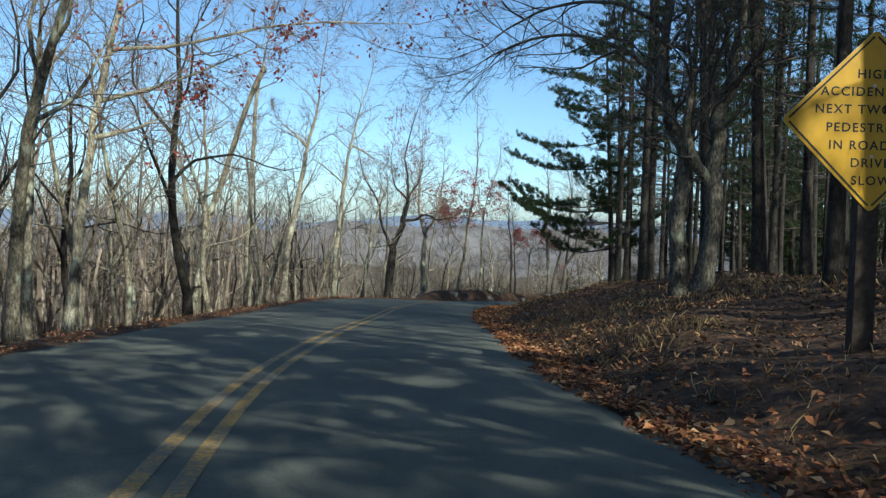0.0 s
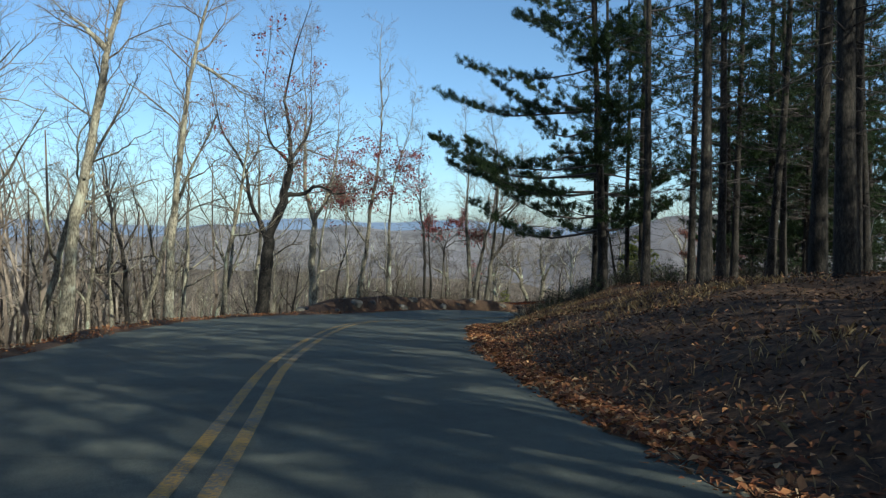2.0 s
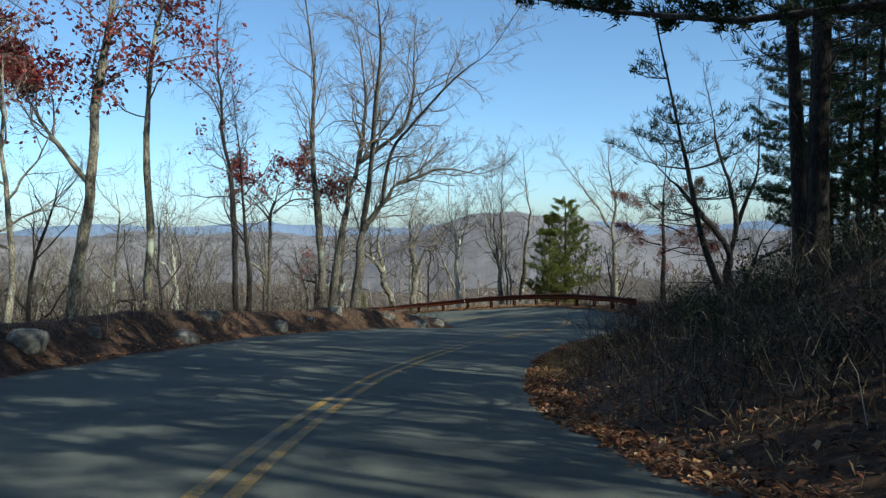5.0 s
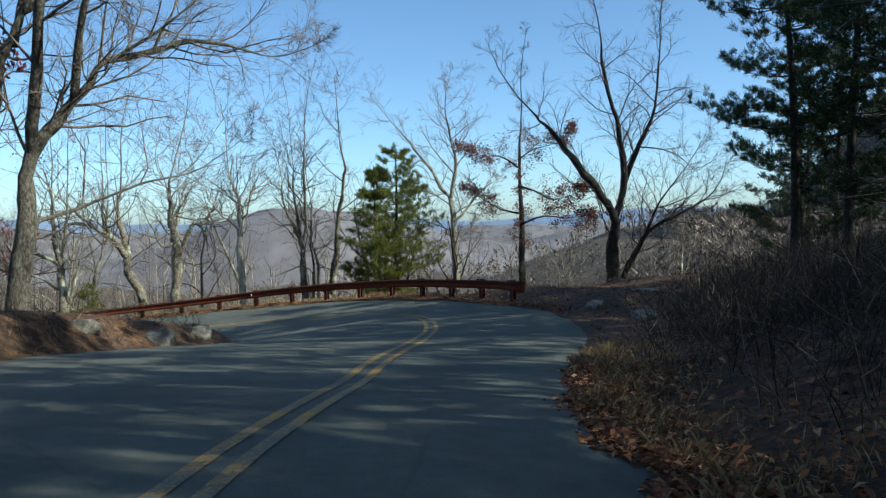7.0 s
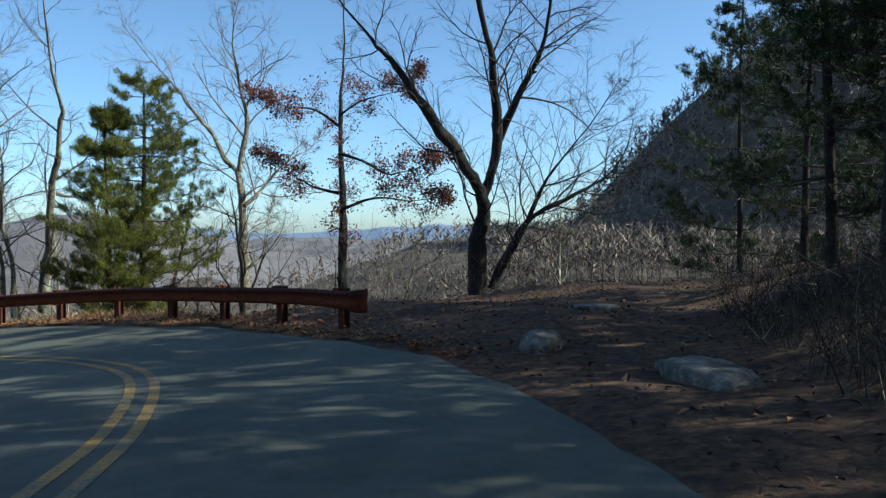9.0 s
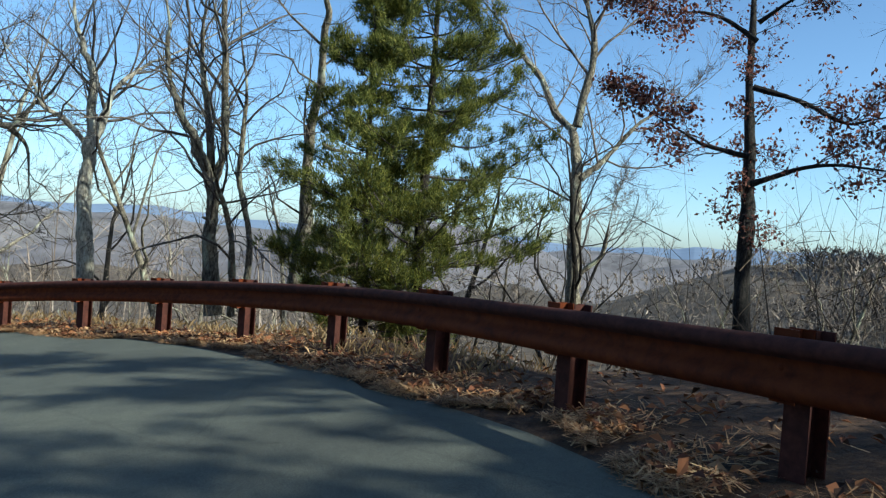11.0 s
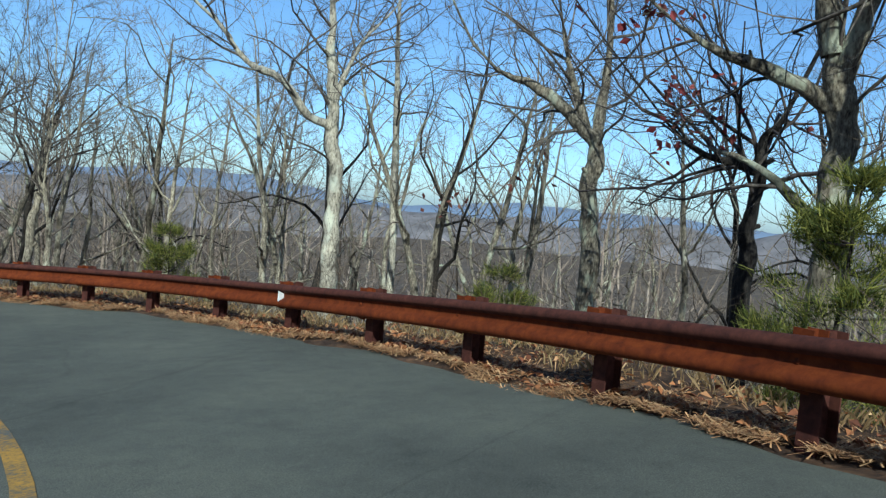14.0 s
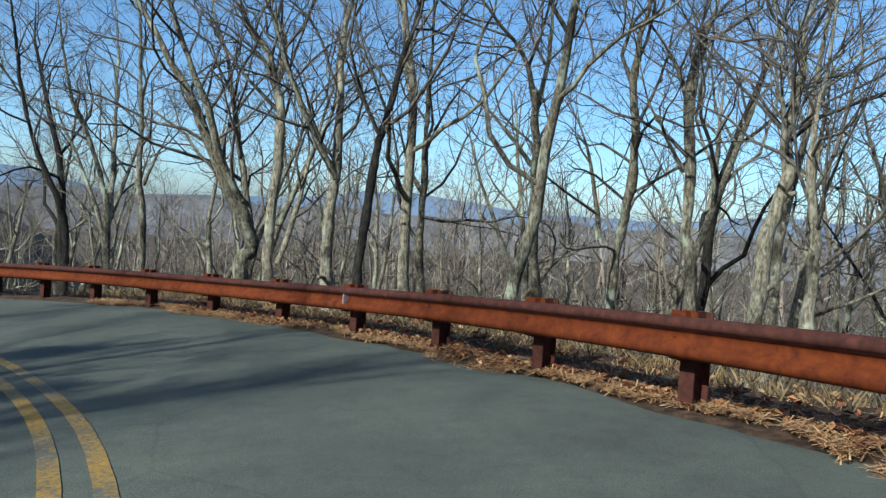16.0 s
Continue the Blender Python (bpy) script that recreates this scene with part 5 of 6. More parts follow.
    tagged(part("limb_work", gb, M_TWIG_DARK, tree), "thin dark branches", kind="stuff")
    part("crown", gn, needle, tree, "tufts of green needles", False)
    return tree


def put(tree, x, y, yaw=0.0, size=1.0, sink=0.1):
    tree.location = (x, y, ground_z(x, y) - sink)
    tree.rotation_euler, tree.scale = (0, 0, yaw), (size, size, size)
    return tree


def spot(x, y, yaw, size=1.0, sink=0.1, z=None):
    return Matrix.LocRotScale((x, y, (ground_z(x, y) if z is None else z) - sink), Euler((0, 0, yaw)), None), size


def scatter(rng, want, x0, x1, y0, y1, gap, ok, taken):
    tries = max(600, want * 14)
    xs, ys = rng.uniform(x0, x1, tries), rng.uniform(y0, y1, tries)
    z, s, d, side = land(xs, ys)
    out = []
    for i in range(tries):
        if len(out) >= want:
            break
        if not ok(xs[i], ys[i], s[i], d[i], side[i]):
            continue
        if taken and min((xs[i] - a) ** 2 + (ys[i] - c) ** 2 for a, c in taken) < gap * gap:
            continue
        taken.append((xs[i], ys[i]))
        out.append((xs[i], ys[i], z[i]))
    return out


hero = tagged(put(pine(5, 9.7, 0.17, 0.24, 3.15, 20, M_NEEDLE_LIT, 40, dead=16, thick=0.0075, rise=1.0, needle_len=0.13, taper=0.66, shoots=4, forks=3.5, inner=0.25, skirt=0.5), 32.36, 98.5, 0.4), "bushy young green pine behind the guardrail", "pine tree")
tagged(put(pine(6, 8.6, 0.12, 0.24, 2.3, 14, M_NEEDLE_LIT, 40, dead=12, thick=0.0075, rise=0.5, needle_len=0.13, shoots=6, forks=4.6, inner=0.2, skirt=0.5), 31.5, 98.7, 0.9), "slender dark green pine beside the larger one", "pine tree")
TAKEN += [(32.36, 98.5), (31.5, 98.7)]

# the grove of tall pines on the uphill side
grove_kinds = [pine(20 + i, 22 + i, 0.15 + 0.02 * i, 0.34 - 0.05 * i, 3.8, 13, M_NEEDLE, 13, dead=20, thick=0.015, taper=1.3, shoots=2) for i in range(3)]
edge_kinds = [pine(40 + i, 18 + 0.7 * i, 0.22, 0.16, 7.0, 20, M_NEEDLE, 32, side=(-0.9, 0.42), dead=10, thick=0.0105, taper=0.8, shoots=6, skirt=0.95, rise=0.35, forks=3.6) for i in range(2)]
GROVE = "tall dark pine with a bare lower trunk in the roadside grove"
EDGE = "tall pine with long needled branches hanging over the road"
first_use = {}


def plant(kind, x, y, yaw, size, label, group, z=None):
    m, sz = spot(x, y, yaw, size, z=z)
    if kind.name not in first_use:
        first_use[kind.name] = kind
        kind.matrix_basis = m
        t = kind
    else:
        t = copy_thing(kind, m)
    t.scale = (size, size, size)
    tagged(t, label, "pine tree" if "pine" in group else "tree", group)
    return t


# the last two stand out of view, added to shade the sign and road
for i, (x, y, yaw, sz) in enumerate(((11.4, 53.0, -0.15, 1.04), (7.8, -4.6, 0.1, 1.0), (6.0, -13.5, -0.2, 1.0))):
    plant(edge_kinds[i % 2], x, y, yaw, sz, EDGE, "grove pines")
    TAKEN += [(x, y)]
for i, (x, y) in enumerate(((8.4, 37.8), (8.95, 33.9), (8.1, 31.8), (11.0, 47.4), (13.6, 48.9), (14.4, 55.2), (12.6, 57.5), (14.4, 60.8), (16.7, 63.2), (10.9, 42.5), (9.6, 29.0), (12.0, 26.0), (10.4, 40.6), (18.2, 64.4), (15.4, 58.0))):
    plant(grove_kinds[i % 3], x, y, i * 2.1, 0.92 + 0.05 * (i % 4), GROVE, "grove pines")
    TAKEN += [(x, y)]
rng = np.random.default_rng(77)
for i, (x, y, z) in enumerate(scatter(rng, 58, 6, 38, -6, 66, 2.1, lambda x, y, s, d, side: side > 0 and d > (6.2 if 17 < s < 34 else 4.6) and s < 66 and d < (26 if s < 26 else 17) and not (8 < y < 30 and x > 8.5 and (x * 3.7 + y * 1.9) % 1 < 0.55) and not (0 < y < 14 and d < 7), TAKEN)):
    plant(grove_kinds[i % 3], x, y, rng.uniform(0, 6.28), rng.uniform(0.8, 1.12), GROVE, "grove pines", z)
# unseen pines round the road's start, added to cast shade on it
for i, (x, y) in enumerate(((5.8, -1.5), (7.2, 3.2), (7.2, -9.0), (8.8, -14.0), (7.0, -19.0), (10.5, -23.0), (9.0, -28.0), (12.5, -6.5), (13.5, -13.5), (9.2, 6.5), (8.2, 11.0), (-6.3, -9.0), (-5.2, -17.0))):
    plant(grove_kinds[i % 3], x, y, i * 1.3, 0.9 + 0.04 * (i % 4), GROVE, "grove pines")
    TAKEN += [(x, y)]
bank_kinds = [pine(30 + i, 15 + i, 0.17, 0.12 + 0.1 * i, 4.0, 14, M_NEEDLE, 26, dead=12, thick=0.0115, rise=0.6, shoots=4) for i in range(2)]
for i, (x, y) in enumerate(((20.5, 58.0), (23.8, 59.6), (26.0, 56.5), (22.0, 54.0), (25.5, 63.0), (28.5, 58.0), (24.5, 50.5), (28.0, 52.0), (18.8, 55.6), (33.0, 77.9), (34.2, 76.9), (29.4, 71.6), (36.5, 79.5), (31.3, 68.9), (39.0, 76.0), (43.4, 81.7), (34.0, 68.5), (35.5, 73.8), (37.5, 70.5), (41.5, 73.0), (31.5, 64.5),
                            (28.4, 73.0), (32.4, 74.8), (38.5, 66.0), (44.0, 77.5), (33.5, 60.5), (46.5, 84.5), (28.5, 64.0), (48.5, 80.0))):
    plant(bank_kinds[i % 2], x, y, i * 1.7, (0.84 if x > 35 else 0.92) + 0.08 * (i % 3), "dark pine on the bank above the hairpin", "bank pines")
    TAKEN += [(x, y)]
lp = pine(61, 11, 0.135, 0.42, 2.6, 8, M_NEEDLE, 8, dead=14, thick=0.013, lean=[(0, 0, -0.3), (-0.24, 0.32, 1.0), (-0.5, 0.66, 2.3), (-0.72, 0.96, 4.2), (-0.9, 1.2, 5.6), (-1.5, 2.0, 10.5)])
tagged(put(lp, 18.1, 66.85), "leaning pine with sparse dead lower branches on the bank", "pine tree")

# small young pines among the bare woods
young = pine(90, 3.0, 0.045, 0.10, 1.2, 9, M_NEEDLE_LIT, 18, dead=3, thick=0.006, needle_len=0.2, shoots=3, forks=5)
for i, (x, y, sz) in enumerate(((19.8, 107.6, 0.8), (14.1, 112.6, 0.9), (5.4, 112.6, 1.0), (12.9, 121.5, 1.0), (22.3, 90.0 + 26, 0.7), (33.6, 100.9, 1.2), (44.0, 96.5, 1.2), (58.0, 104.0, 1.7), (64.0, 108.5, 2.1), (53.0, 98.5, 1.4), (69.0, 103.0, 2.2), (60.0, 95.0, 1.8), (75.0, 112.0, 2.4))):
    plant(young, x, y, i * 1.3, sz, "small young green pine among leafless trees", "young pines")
    TAKEN += [(x, y)]

# ---------------------------------------------------------------- bare woods
near_kinds = [bare_tree(200 + i, 11.5 + (i % 4) * 1.1, 0.105 + 0.016 * (i % 4), (M_OAK, M_PALE, M_OAK, M_DARK, M_PALE, M_OAK)[i], (M_TWIG, M_TWIG, M_TWIG, M_TWIG_DARK, M_TWIG, M_TWIG)[i],
                         4, 0.7, 0.26 + 0.05 * (i % 3), 0.07) for i in range(6)]
mid_kinds = [bare_tree(300 + i, 12 + i, 0.12 + 0.02 * i, (M_PALE, M_OAK, M_OAK)[i], M_TWIG, 3, 1.15, 0.3, 0.06) for i in range(3)]
NEAR = ["leafless oak with gnarled grey limbs", "leafless pale-barked tree with thin twigs", "slender leafless grey woodland tree", "dark-barked leafless tree on the slope", "straight leafless pale woodland tree", "crooked leafless oak with forked limbs"]
rng = np.random.default_rng(5)


def beyond_rail(x, y, s, d, side):
    return side > 0 and s > 92 and 2.6 < d < 16 and (s > 111 or d > 9) and (d > 5 or s > 124) and not (x > 28 and y < 106)


def valley_side(x, y, s, d, side):
    return side < 0 and s < 60 and 1.2 < d < 19 and y < 78


def inside_bend(x, y, s, d, side):
    return side < 0 and s > 56 and d > 1.8 and x < 10 and y > 66 and not (x > -16 and y > 74)


def terrace(x, y, s, d, side):
    return side > 0 and 82 < s < 95 and 21 < d < 45


# trees out of view behind the start, added for their shade
def behind(x, y, s, d, side):
    return side > 0 and s < 12 and 2.5 < d < 12 and y < -4


for ok, want, area, gap in ((beyond_rail, 44, (-34, 40, 86, 128), 2.1), (valley_side, 88, (-30, 8, -2, 80), 1.7), (inside_bend, 18, (-30, 14, 66, 102), 2.4), (beyond_rail, 30, (-72, -16, 62, 112), 2.4), (beyond_rail, 15, (-10, 12, 108, 124), 1.7), (terrace, 10, (34, 75, 70, 110), 3.0), (behind, 5, (3, 20, -30, -4), 3.5)):
    for i, (x, y, z) in enumerate(scatter(rng, want, *area, gap, ok, TAKEN)):
        k = int(rng.integers(0, 6))
        plant(near_kinds[k], x, y, rng.uniform(0, 6.28), rng.uniform(0.75, 1.12), NEAR[k], "leafless roadside trees", z)


for i, (x, y) in enumerate(((4.2, 86.5), (0.8, 88.5), (-3.4, 84.0), (5.6, 90.6), (-6.5, 87.0), (2.4, 82.6), (-0.6, 80.4), (-9.5, 82.0))):
    k = (3, 0, 3, 2)[i % 4]
    plant(near_kinds[k], x, y, i * 1.9, 0.72 + 0.06 * (i % 3), NEAR[k], "leafless roadside trees")
    TAKEN += [(x, y)]

# slim young trees below the end of the rail
for i, (x, y) in enumerate(((36.4, 101.2), (37.6, 99.4), (42.6, 98.2), (44.4, 95.6), (35.2, 104.4), (41.2, 101.4), (46.0, 99.4), (37.8, 106.2), (43.4, 103.2), (47.5, 94.0), (40.2, 105.0), (45.2, 91.6))):
    k = (0, 3, 2)[i % 3]
    plant(near_kinds[k], x, y, i * 2.3, 0.74 + 0.06 * (i % 4), NEAR[k], "leafless roadside trees")
    TAKEN += [(x, y)]


def further(x, y, s, d, side):
    return (side > 0 and s > 108 and 7 <= d < 44) or (side < 0 and s < 60 and 6 <= d < 42) or (side > 0 and 62 < s < 90 and 14 < d < 60 and not (x < 60 and y > 80)) or (side > 0 and 93 < s <= 108 and 16 < d < 40 and (x * 7.3 + y * 3.1) % 1 < 0.4)


for i, (x, y, z) in enumerate(scatter(rng, 165, -50, 70, -10, 150, 2.1, further, TAKEN)):
    plant(mid_kinds[i % 3], x, y, rng.uniform(0, 6.28), rng.uniform(0.7, 1.15), "leafless tree on the wooded slope", "leafless slope trees", z)

# woods beyond, too many to count
rng = np.random.default_rng(9)
g = Geo()
ang, rr = rng.uniform(0, 6.283, 2400), 30 + 330 * rng.random(2400) ** 1.25
fx, fy = 10 + np.cos(ang) * rr, 70 + np.sin(ang) * rr
ux, uy = np.r_[-6 - 64 * rng.random(3000) ** 1.3, rng.uniform(-120, 45, 1500)], np.r_[rng.uniform(-4, 125, 3000), rng.uniform(108, 210, 1500)]
va, vr = rng.uniform(1.6, 4.9, 3300), 200 * np.sqrt(rng.random(3300))
tx, ty = np.r_[rng.uniform(44, 200, 1500), rng.uniform(100, 420, 800), rng.uniform(24, 150, 700), rng.uniform(110, 260, 1500)], np.r_[rng.uniform(84, 200, 1500), rng.uniform(110, 420, 800), rng.uniform(-40, 84, 700), rng.uniform(84, 210, 1500)]
fx, fy = np.r_[fx, ux, 414 + np.cos(va) * vr, tx], np.r_[fy, uy, 115 + np.sin(va) * vr, ty]
fz, fs, fdist, fside = land(fx, fy)
okk = (fdist > np.where(fside < 0, 7, 20)) & ~((fside > 0) & (fs > 93) & (fs < 108) & (fdist < 40)) & ~((fside < 0) & (fs > 62) & (fdist < 16)) & ~((fside > 0) & (fs < 62) & (fdist < 22))
fx, fy, fz, fd2 = fx[okk], fy[okk], fz[okk], fdist[okk]
n = len(fx)
h = rng.uniform(6, 13, n)
r0 = rng.uniform(0.05, 0.13, n)
drift = np.cumsum(rng.normal(0, 0.036, (n, 4, 2)) * h[:, None, None], 1)
lev = np.array([0, 0.28, 0.57, 0.85])
P = np.stack([fx[:, None] + drift[:, :, 0], fy[:, None] + drift[:, :, 1], fz[:, None] - 0.4 + lev[None] * h[:, None]], 2)
R = r0[:, None] * (1 - lev[None] / 1.1)
ca = np.stack([np.cos(np.arange(3) * 2.094), np.sin(np.arange(3) * 2.094), np.zeros(3)], 1)
ring = P[:, :, None, :] + R[:, :, None, None] * ca[None, None]
quads = np.array([(a * 3 + b, a * 3 + (b + 1) % 3, a * 3 + 3 + (b + 1) % 3, a * 3 + 3 + b) for a in range(3) for b in range(3)])
g.add(ring.reshape(-1, 3), (np.arange(n)[:, None, None] * 12 + quads[None]).reshape(-1, 4))
thin = (0.011 + 0.00016 * fd2) * np.where(fd2 > 170, 3.0, 1.0)
for k in range(9):
    m = np.nonzero((fd2 < 130) | (k < 6))[0]
    f = rng.uniform(0.9, 2.9, len(m))
    j = f.astype(int)
    q = P[m, j] + (P[m, j + 1] - P[m, j]) * (f - j)[:, None]
    a = rng.uniform(0, 6.28, len(m))
    w = units(np.stack([np.cos(a), np.sin(a), rng.uniform(0.5, 1.6, len(m))], 1))
    ln = h[m] * rng.uniform(0.15, 0.32, len(m))
    twigs(g, rng, q, w, ln, thin[m] * 2)
    for _ in range(2):
        twigs(g, rng, q + w * (ln * rng.uniform(0.3, 0.8, len(m)))[:, None], units(w + rng.normal(0, 0.7, (len(m), 3))), h[m] * 0.14, thin[m])
tagged(part("far_woods", g, M_FARWOOD, None, "", False), "dense leafless winter woods covering the slopes and valley", "woods", kind="stuff")

# ---------------------------------------------------------------- stones
def boulder(seed, sx, sy, sz):
    rng = np.random.default_rng(seed)
    bm = bmesh.new()
    bmesh.ops.create_icosphere(bm, subdivisions=3, radius=1)
    off = rng.uniform(0, 50, 3)
    for v in bm.verts:
        n = noise.noise(Vector(v.co * 1.1) + Vector(off)) * 0.35 + noise.noise(Vector(v.co * 3.1) + Vector(off)) * 0.12
        c = v.co * (1 + n)
        c = Vector([math.copysign(min(abs(a), 0.82), a) for a in c])
        v.co = (c.x * sx, c.y * sy, c.z * sz)
    me = bpy.data.meshes.new("boulder")
    bm.to_mesh(me)
    bm.free()
    me.polygons.foreach_set("use_smooth", [True] * len(me.polygons))
    me.materials.append(M_ROCK)
    return me


STONES = [boulder(i, 0.55, 0.4, 0.32) for i in range(4)] + [boulder(9, 1.15, 0.5, 0.22)]
rng = np.random.default_rng(31)
for k, x, y, yaw, sz in ((4, 26.6, 78.6, 0.75, 0.85), (0, 27.6, 81.2, 0.3, 0.75), (4, 31.5, 82.4, 2.2, 0.5)):
    ob = tagged(new("boulder", STONES[k]), "flat weathered grey boulder at the pavement's edge", "rock", "roadside boulders")
    ob.location, ob.rotation_euler, ob.scale = (x, y, ground_z(x, y) + 0.04), (0, 0, yaw), (sz, sz, sz)
for s in np.arange(61, 92, 2.6):
    i = int(np.argmin(abs(LS - s)))
    o = WL[i] + rng.uniform(0.5, 1.6)
    c = LXY[i] - LR[i] * o
    ob = tagged(new("boulder", STONES[int(rng.integers(0, 4))]), "grey-brown boulder in the low berm inside the bend", "rock", "berm boulders")
    sz = rng.uniform(0.45, 1.05)
    ob.location, ob.rotation_euler, ob.scale = (c[0], c[1], ground_z(*c) - 0.04), (rng.uniform(-0.3, 0.3), 0, rng.uniform(0, 6.28)), (sz, sz, sz)
ob = tagged(new("boulder", STONES[2]), "small grey rock on the wooded bank", "rock")
ob.location, ob.scale = (7.6, 26.0, ground_z(7.6, 26.0) + 0.02), (0.4, 0.4, 0.4)

# ---------------------------------------------------------------- litter, grass and brush
def strew(rng, n, x0, x1, y0, y1, ok):
    xs, ys = rng.uniform(x0, x1, n), rng.uniform(y0, y1, n)
    z, s, d, side = land(xs, ys)
    m = ok(xs, ys, s, d, side)
    return np.stack([xs[m], ys[m], z[m]], 1)


def strew_line(rng, n, s0, s1, side, d0, spread):
    """Places along one edge of the road, thinning out away from it."""
    s = rng.uniform(s0, s1, n)
    i = np.searchsorted(LS, s).clip(1, len(LS) - 1)
    u = ((s - LS[i - 1]) / (LS[i] - LS[i - 1]))[:, None]
    base, rt = LXY[i - 1] * (1 - u) + LXY[i] * u, LR[i]
    d = d0 + rng.exponential(spread, n) + 0.12 * np.sin(s * 3.1) + 0.15 * np.sin(s * 1.3)
    w = WR[i] if side > 0 else WL[i]
    p = base + rt * (side * (w + d))[:, None]
    return np.column_stack([p, land(p[:, 0], p[:, 1])[0]])


def lie(rng, spots, name, material, label):
    n = len(spots)
    yaw, size = rng.uniform(0, 6.28, n), rng.uniform(0.022, 0.055, n)
    a = np.stack([np.cos(yaw), np.sin(yaw), rng.normal(0, 0.35, n)], 1) * size[:, None]
    c = np.stack([-np.sin(yaw), np.cos(yaw), rng.normal(0, 0.35, n)], 1) * (size * 0.55)[:, None]
    mid = spots + np.array([0, 0, 1]) * (0.018 + 0.05 * rng.random(n))[:, None]
    curl = np.array([0, 0, 1]) * (size * 0.35)[:, None]
    v = np.stack([mid - a, mid - c + curl, mid + a, mid + c + curl], 1).reshape(-1, 3)
    k = np.arange(n) * 4
    g = Geo()
    g.add(v, None, np.concatenate([np.stack([k, k + 1, k + 2], 1), np.stack([k, k + 2, k + 3], 1)]))
    tagged(part(name, g, material, None, "", False), label, "fallen leaves", kind="stuff")


rng = np.random.default_rng(12)
lie(rng, np.concatenate([
    strew_line(rng, 30000, 2, 80, 1, -0.3, 0.5),
    strew_line(rng, 7000, 92, 136, 1, 0.1, 0.35),
    strew_line(rng, 3000, 66, 80, 1, -0.15, 0.5),
    strew_line(rng, 3500, 0, 80, -1, -0.12, 0.4),
    strew(rng, 12000, -24, 32, 84, 114, lambda x, y, s, d, side: (side > 0) & (d > 0.05) & (d < 2.6) & (s > 88)),
    strew(rng, 4000, -10, 20, -4, 92, lambda x, y, s, d, side: (side < 0) & (d > -0.1) & (d < 2.5)),
    strew(rng, 9000, 0, 18, 4, 58, lambda x, y, s, d, side: (side > 0) & (d > 0) & (d < 9) & (wave(x, y, 0.8, 61) > 0.15)),
    strew(rng, 500, -6, 30, 0, 108, lambda x, y, s, d, side: d < 0)]), "leaf_litter", M_LITTER, "fallen orange-brown leaves lying along the road's edges")
lie(rng, np.concatenate([
    strew(rng, 34000, -2, 26, -8, 56, lambda x, y, s, d, side: (side > 0) & (d > -0.05) & (rng.random(len(x)) < np.exp(-np.maximum(d, 0) / 2.6)) & (s < 88)),
    strew(rng, 12000, -10, 20, -4, 98, lambda x, y, s, d, side: (side < 0) & (d > 0) & (d < 4)),
    strew(rng, 38000, 0, 18, 8, 58, lambda x, y, s, d, side: (side > 0) & (d > 0.2) & (d < 9)),
    strew(rng, 14000, 2, 34, -8, 80, lambda x, y, s, d, side: (side > 0) & (d > 0.3) & (d < 14) & (s < 82)),
    strew(rng, 12000, 20, 46, 70, 98, lambda x, y, s, d, side: (side > 0) & (d > 0))]), "matted_leaves", M_OLDLEAF, "dark matted old leaves covering the wooded bank")

# pine straw lying along the outer edge
rng = np.random.default_rng(13)
spots = np.concatenate([strew_line(rng, 42000, 94, 138, 1, -0.07, 0.28), strew_line(rng, 8000, 6, 80, 1, -0.1, 0.5)])
n = len(spots)
yaw, ln = rng.uniform(0, 6.28, n), rng.uniform(0.05, 0.11, n)
a = np.stack([np.cos(yaw), np.sin(yaw), rng.normal(0, 0.22, n)], 1) * ln[:, None]
wd = np.stack([-np.sin(yaw), np.cos(yaw), 0 * yaw], 1) * 0.006
base = spots + np.array([0, 0, 1]) * (0.02 + 0.035 * rng.random(n))[:, None]
g = Geo()
g.add(np.stack([base - a - wd, base - a + wd, base + a], 1).reshape(-1, 3), None, np.arange(3 * n).reshape(-1, 3))
tagged(part("pine_straw", g, M_STRAW, None, "", False), "tan pine needles and leaf bits lying along the verge", "pine straw", kind="stuff")

rng = np.random.default_rng(14)
spots = np.concatenate([
    strew_line(rng, 11000, 99, 140, 1, 0.8, 1.1),
    strew_line(rng, 2500, 4, 62, 1, 0.6, 1.6),
    strew(rng, 70000, 2, 22, 0, 72, lambda x, y, s, d, side: (side > 0) & (d > 0.8) & (d < 6.0) & (wave(x, y, 0.5, 40) > 0.22)),
    strew(rng, 7000, -12, 14, 0, 84, lambda x, y, s, d, side: (side < 0) & (d > 0.1) & (d < 1.4) & (wave(x, y, 0.4, 41) > 0.0)),
    strew_line(rng, 3000, 66, 84, 1, 0.1, 0.4)])
n = len(spots)
h = rng.uniform(0.05, 0.19, n)
lean_x, lean_y = rng.normal(0, 0.45, n), rng.normal(0, 0.45, n)
tip = spots + np.stack([lean_x * h, lean_y * h, h], 1)
yaw = rng.uniform(0, 6.28, n)
wd = np.stack([np.cos(yaw), np.sin(yaw), 0 * yaw], 1) * 0.005
v = np.stack([spots - wd, spots + wd, (spots + tip) / 2 + wd * 0.7 + np.array([0, 0, 0.03]), tip], 1).reshape(-1, 3)
k = np.arange(n) * 4
g = Geo()
g.add(v, None, np.concatenate([np.stack([k, k + 1, k + 2], 1), np.stack([k, k + 2, k + 3], 1)]))
tagged(part("dry_grass", g, M_GRASS, None, "", False), "dead straw-coloured grass along the verge", "grass", kind="stuff")

BR = []


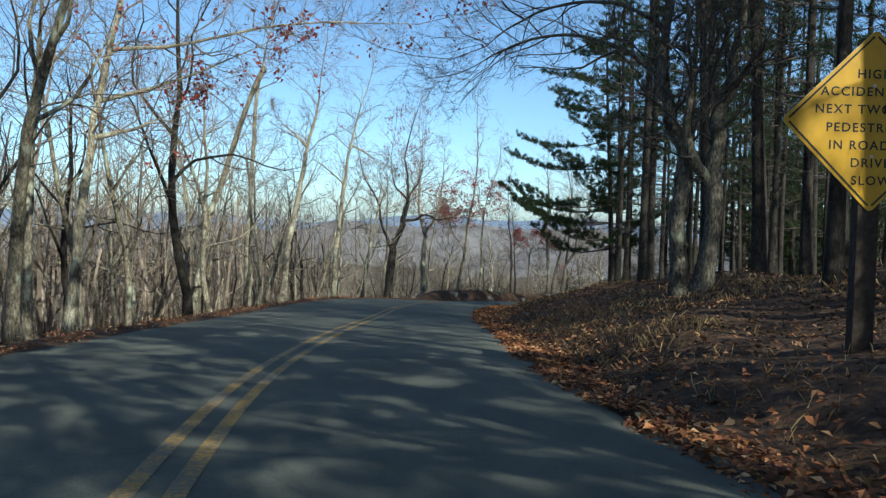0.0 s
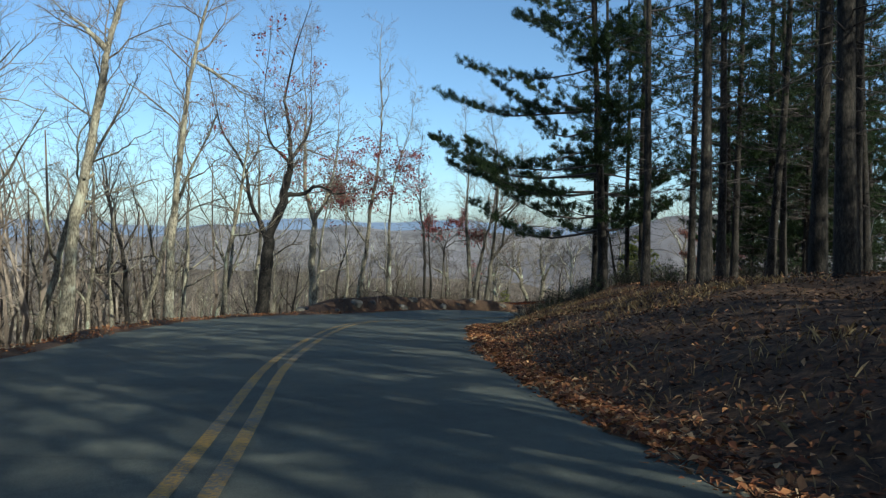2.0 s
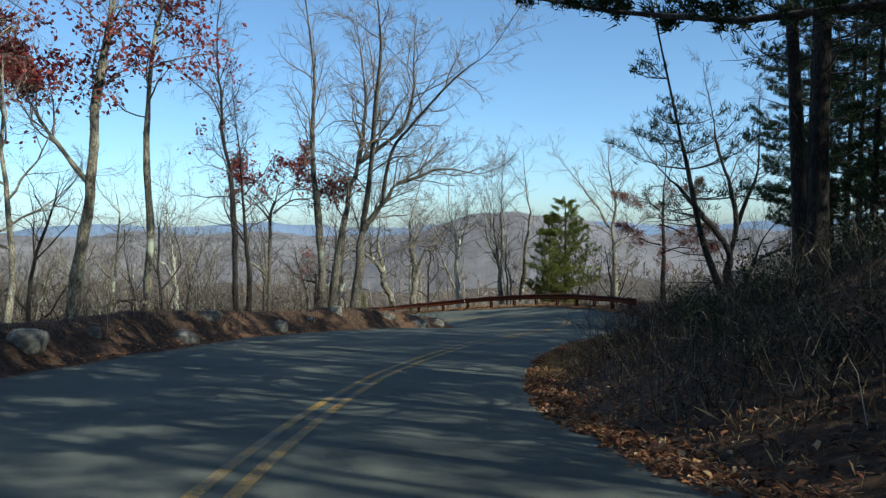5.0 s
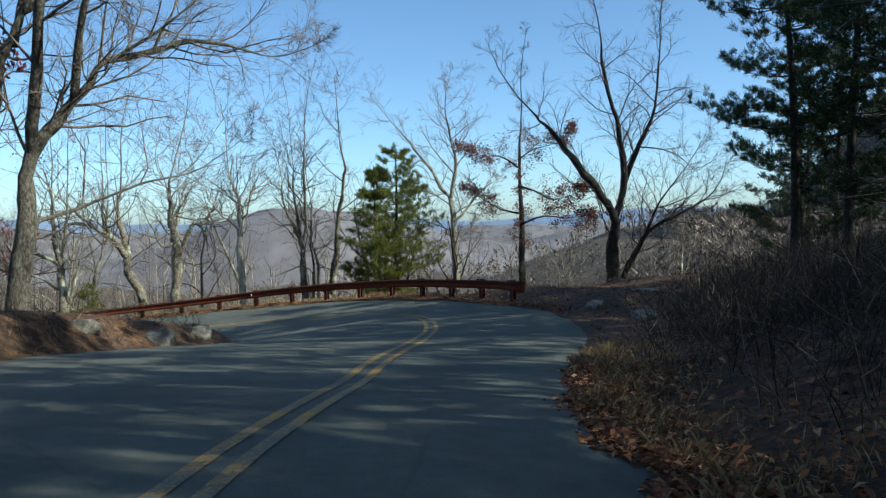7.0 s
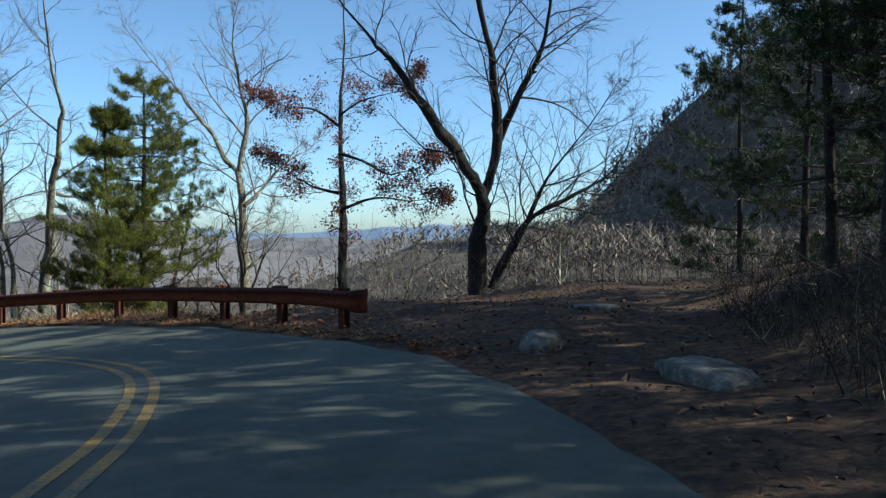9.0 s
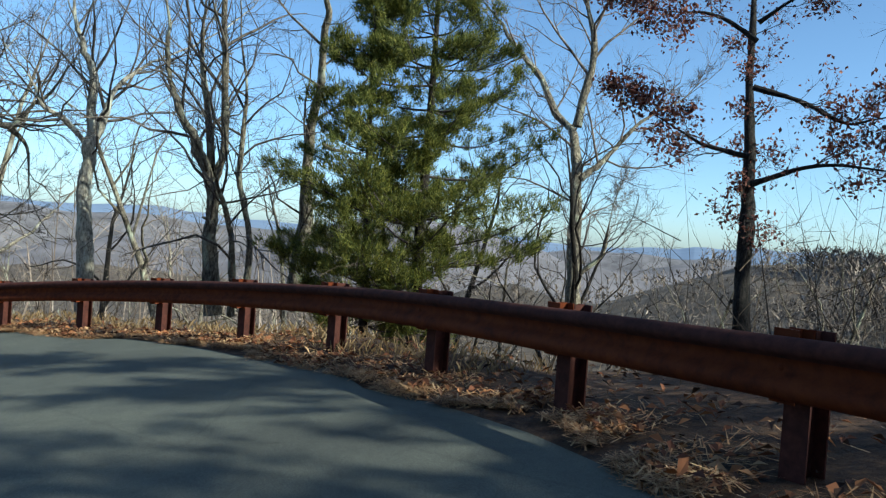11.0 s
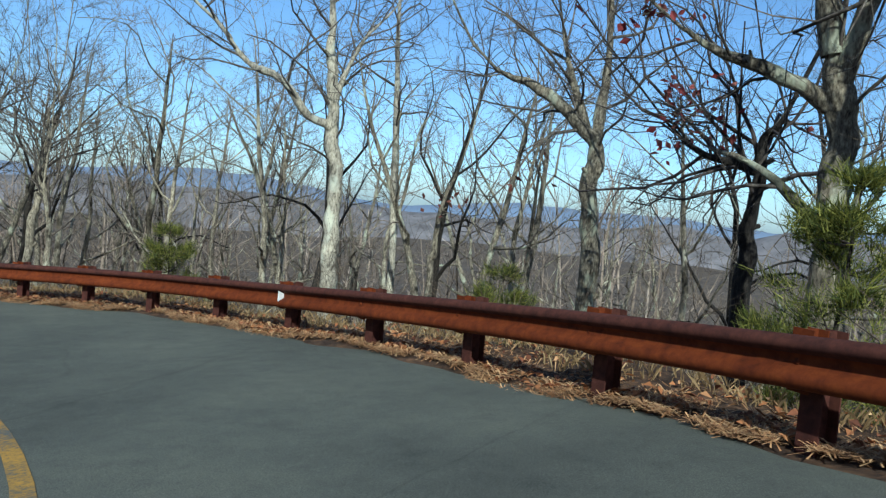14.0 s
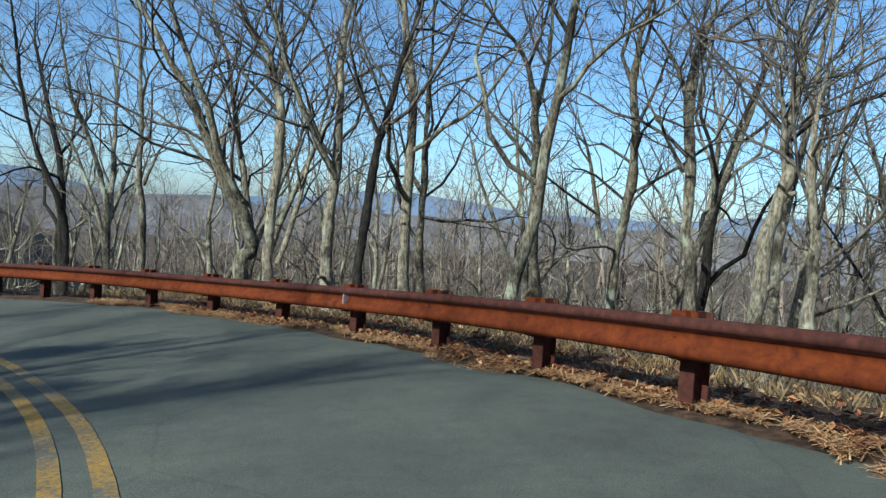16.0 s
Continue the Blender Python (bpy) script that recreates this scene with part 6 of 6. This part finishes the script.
# twiggy undergrowth on the slopes, too fine to count
rng = np.random.default_rng(16)
spots = np.concatenate([
    strew(rng, 16000, -40, 26, 98, 134, lambda x, y, s, d, side: (side > 0) & (d > 2.2) & (d < 24) & (s > 104)),
    strew(rng, 2600, -30, 36, 86, 120, lambda x, y, s, d, side: (side > 0) & (s > 93) & (d > 1.6) & (d < 7)),
    strew(rng, 2600, 20, 60, 84, 125, lambda x, y, s, d, side: (side > 0) & (d > 4) & (d < 26)),
    strew(rng, 2600, -8, 13, 74, 95, lambda x, y, s, d, side: (side < 0) & (d > 3.0) & (s > 62)),
    strew(rng, 5200, 26, 92, 56, 118, lambda x, y, s, d, side: (side > 0) & (d > 13) & (d < 60) & (s > 66) & (s < 97)),
    strew(rng, 9000, -34, 8, 0, 96, lambda x, y, s, d, side: (side < 0) & (d > 2.0) & (d < 26) & (s < 66))])
tall = np.concatenate([strew(rng, 2000, -7, 12, 75, 95, lambda x, y, s, d, side: (side < 0) & (d > 3.0) & (s > 60)), strew(rng, 4200, 32, 84, 76, 122, lambda x, y, s, d, side: (side > 0) & (d > 11) & (d < 50) & (s > 74) & (s < 96))])
g = Geo()
h = np.r_[rng.uniform(0.5, 2.6, len(spots)), rng.uniform(1.6, 4.6, len(tall))]
spots = np.concatenate([spots, tall])
n = len(spots)
w = units(np.column_stack([rng.normal(0, 0.38, (n, 2)), np.ones(n)]))
twigs(g, rng, spots - np.array([0, 0, 0.1]), w, h, rng.uniform(0.005, 0.011, n))
for _ in range(3):
    q, u = spots + w * (h * rng.uniform(0.2, 0.85, n))[:, None], units(w * 0.6 + rng.normal(0, 0.65, (n, 3)))
    twigs(g, rng, q, u, h * 0.45, np.full(n, 0.005))
    twigs(g, rng, q + u * (h * 0.25)[:, None], units(u + rng.normal(0, 0.7, (n, 3))), h * 0.25, np.full(n, 0.004))
tagged(part("undergrowth", g, M_SCRUB, None, "", False), "grey leafless saplings and twiggy undergrowth under the trees", "undergrowth", kind="stuff")

# dark brush that covers the bank before the hairpin, too tangled to count
rng = np.random.default_rng(18)
spots = np.concatenate([
    strew(rng, 26000, 8, 38, 54, 82, lambda x, y, s, d, side: (side > 0) & (d > 0.9 + 0.5 * step(s, 66, 72) * (1 - step(s, 76, 80))) & (d < 16) & (s < 88) & ((x - 14.1) * 0.469 - (y - 71.2) * 0.883 > 0.6)),
    strew(rng, 9000, 19, 32, 68, 82, lambda x, y, s, d, side: (side > 0) & (d > 1.8) & ((x - 14.1) * 0.469 - (y - 71.2) * 0.883 > 0.2)),
    strew(rng, 700, 3, 16, 22, 52, lambda x, y, s, d, side: (side > 0) & (d > 1.6) & (d < 7) & (wave(x, y, 0.6, 44) > 0.05)),
    strew(rng, 7000, 0, 18, 60, 92, lambda x, y, s, d, side: (side < 0) & (d > 0.5) & (d < 3.2) & (s > 57))])
g = Geo()
n = len(spots)
h = rng.uniform(0.3, 1.3, n)
w = units(np.column_stack([rng.normal(0, 0.45, (n, 2)), np.ones(n)]))
twigs(g, rng, spots - np.array([0, 0, 0.06]), w, h, rng.uniform(0.004, 0.008, n))
for _ in range(3):
    twigs(g, rng, spots + w * (h * rng.uniform(0.2, 0.85, n))[:, None], units(w + rng.normal(0, 0.8, (n, 3))), h * 0.5, np.full(n, 0.0045))
tagged(part("bank_brush", g, M_BRUSH, None, "", False), "dark tangled brush and briars covering the roadside bank", "brush", kind="stuff")


def laurel(seed):
    rng = np.random.default_rng(seed)
    gw, gl, tips = Geo(), Geo(), []
    for _ in range(9):
        q = walk_line(rng, np.array([*rng.normal(0, 0.15, 2), -0.05]), unit(np.array([*rng.normal(0, 0.55, 2), 1])), rng.uniform(0.8, 1.5), 4, 0.15, 0)
        tube(gw, q, np.linspace(0.016, 0.006, 5), 4)
        for m in range(7):
            a = q[1 + m % 4] + rng.normal(0, 0.04, 3)
            w = unit(np.array([*rng.normal(0, 0.8, 2), rng.uniform(0.1, 0.9)]))
            twig(gw, rng, a, w, 0.4, 0.005)
            tips += [a + w * 0.25, a + w * 0.42]
    leaves(rng, gl, tips, 5, 0.08, 0.05)
    bush = new("evergreen_shrub")
    tagged(part("limb_work", gw, M_TWIG_DARK, bush), "thin dark branches", kind="stuff")
    part("foliage", gl, M_LAUREL, bush, "dark glossy leaves", False)
    return bush


shrubs = [laurel(880 + i) for i in range(2)]
rng = np.random.default_rng(19)
for i, (x, y, z) in enumerate(scatter(rng, 40, 8, 30, 52, 78, 0.9, lambda x, y, s, d, side: side > 0 and 2.0 < d < 9 and s < 76 and (x - 14.1) * 0.469 - (y - 71.2) * 0.883 > 1.5, BR)):
    m = spot(x, y, rng.uniform(0, 6.28), z=z, sink=0.03)[0]
    t = shrubs[i] if i < 2 else copy_thing(shrubs[i % 2], m)
    t.matrix_basis = m
    sz = rng.uniform(0.45, 0.85)
    t.scale = (sz, sz, sz)
    tagged(t, "dark green evergreen shrub on the brushy bank", "shrub", "bank shrubs")
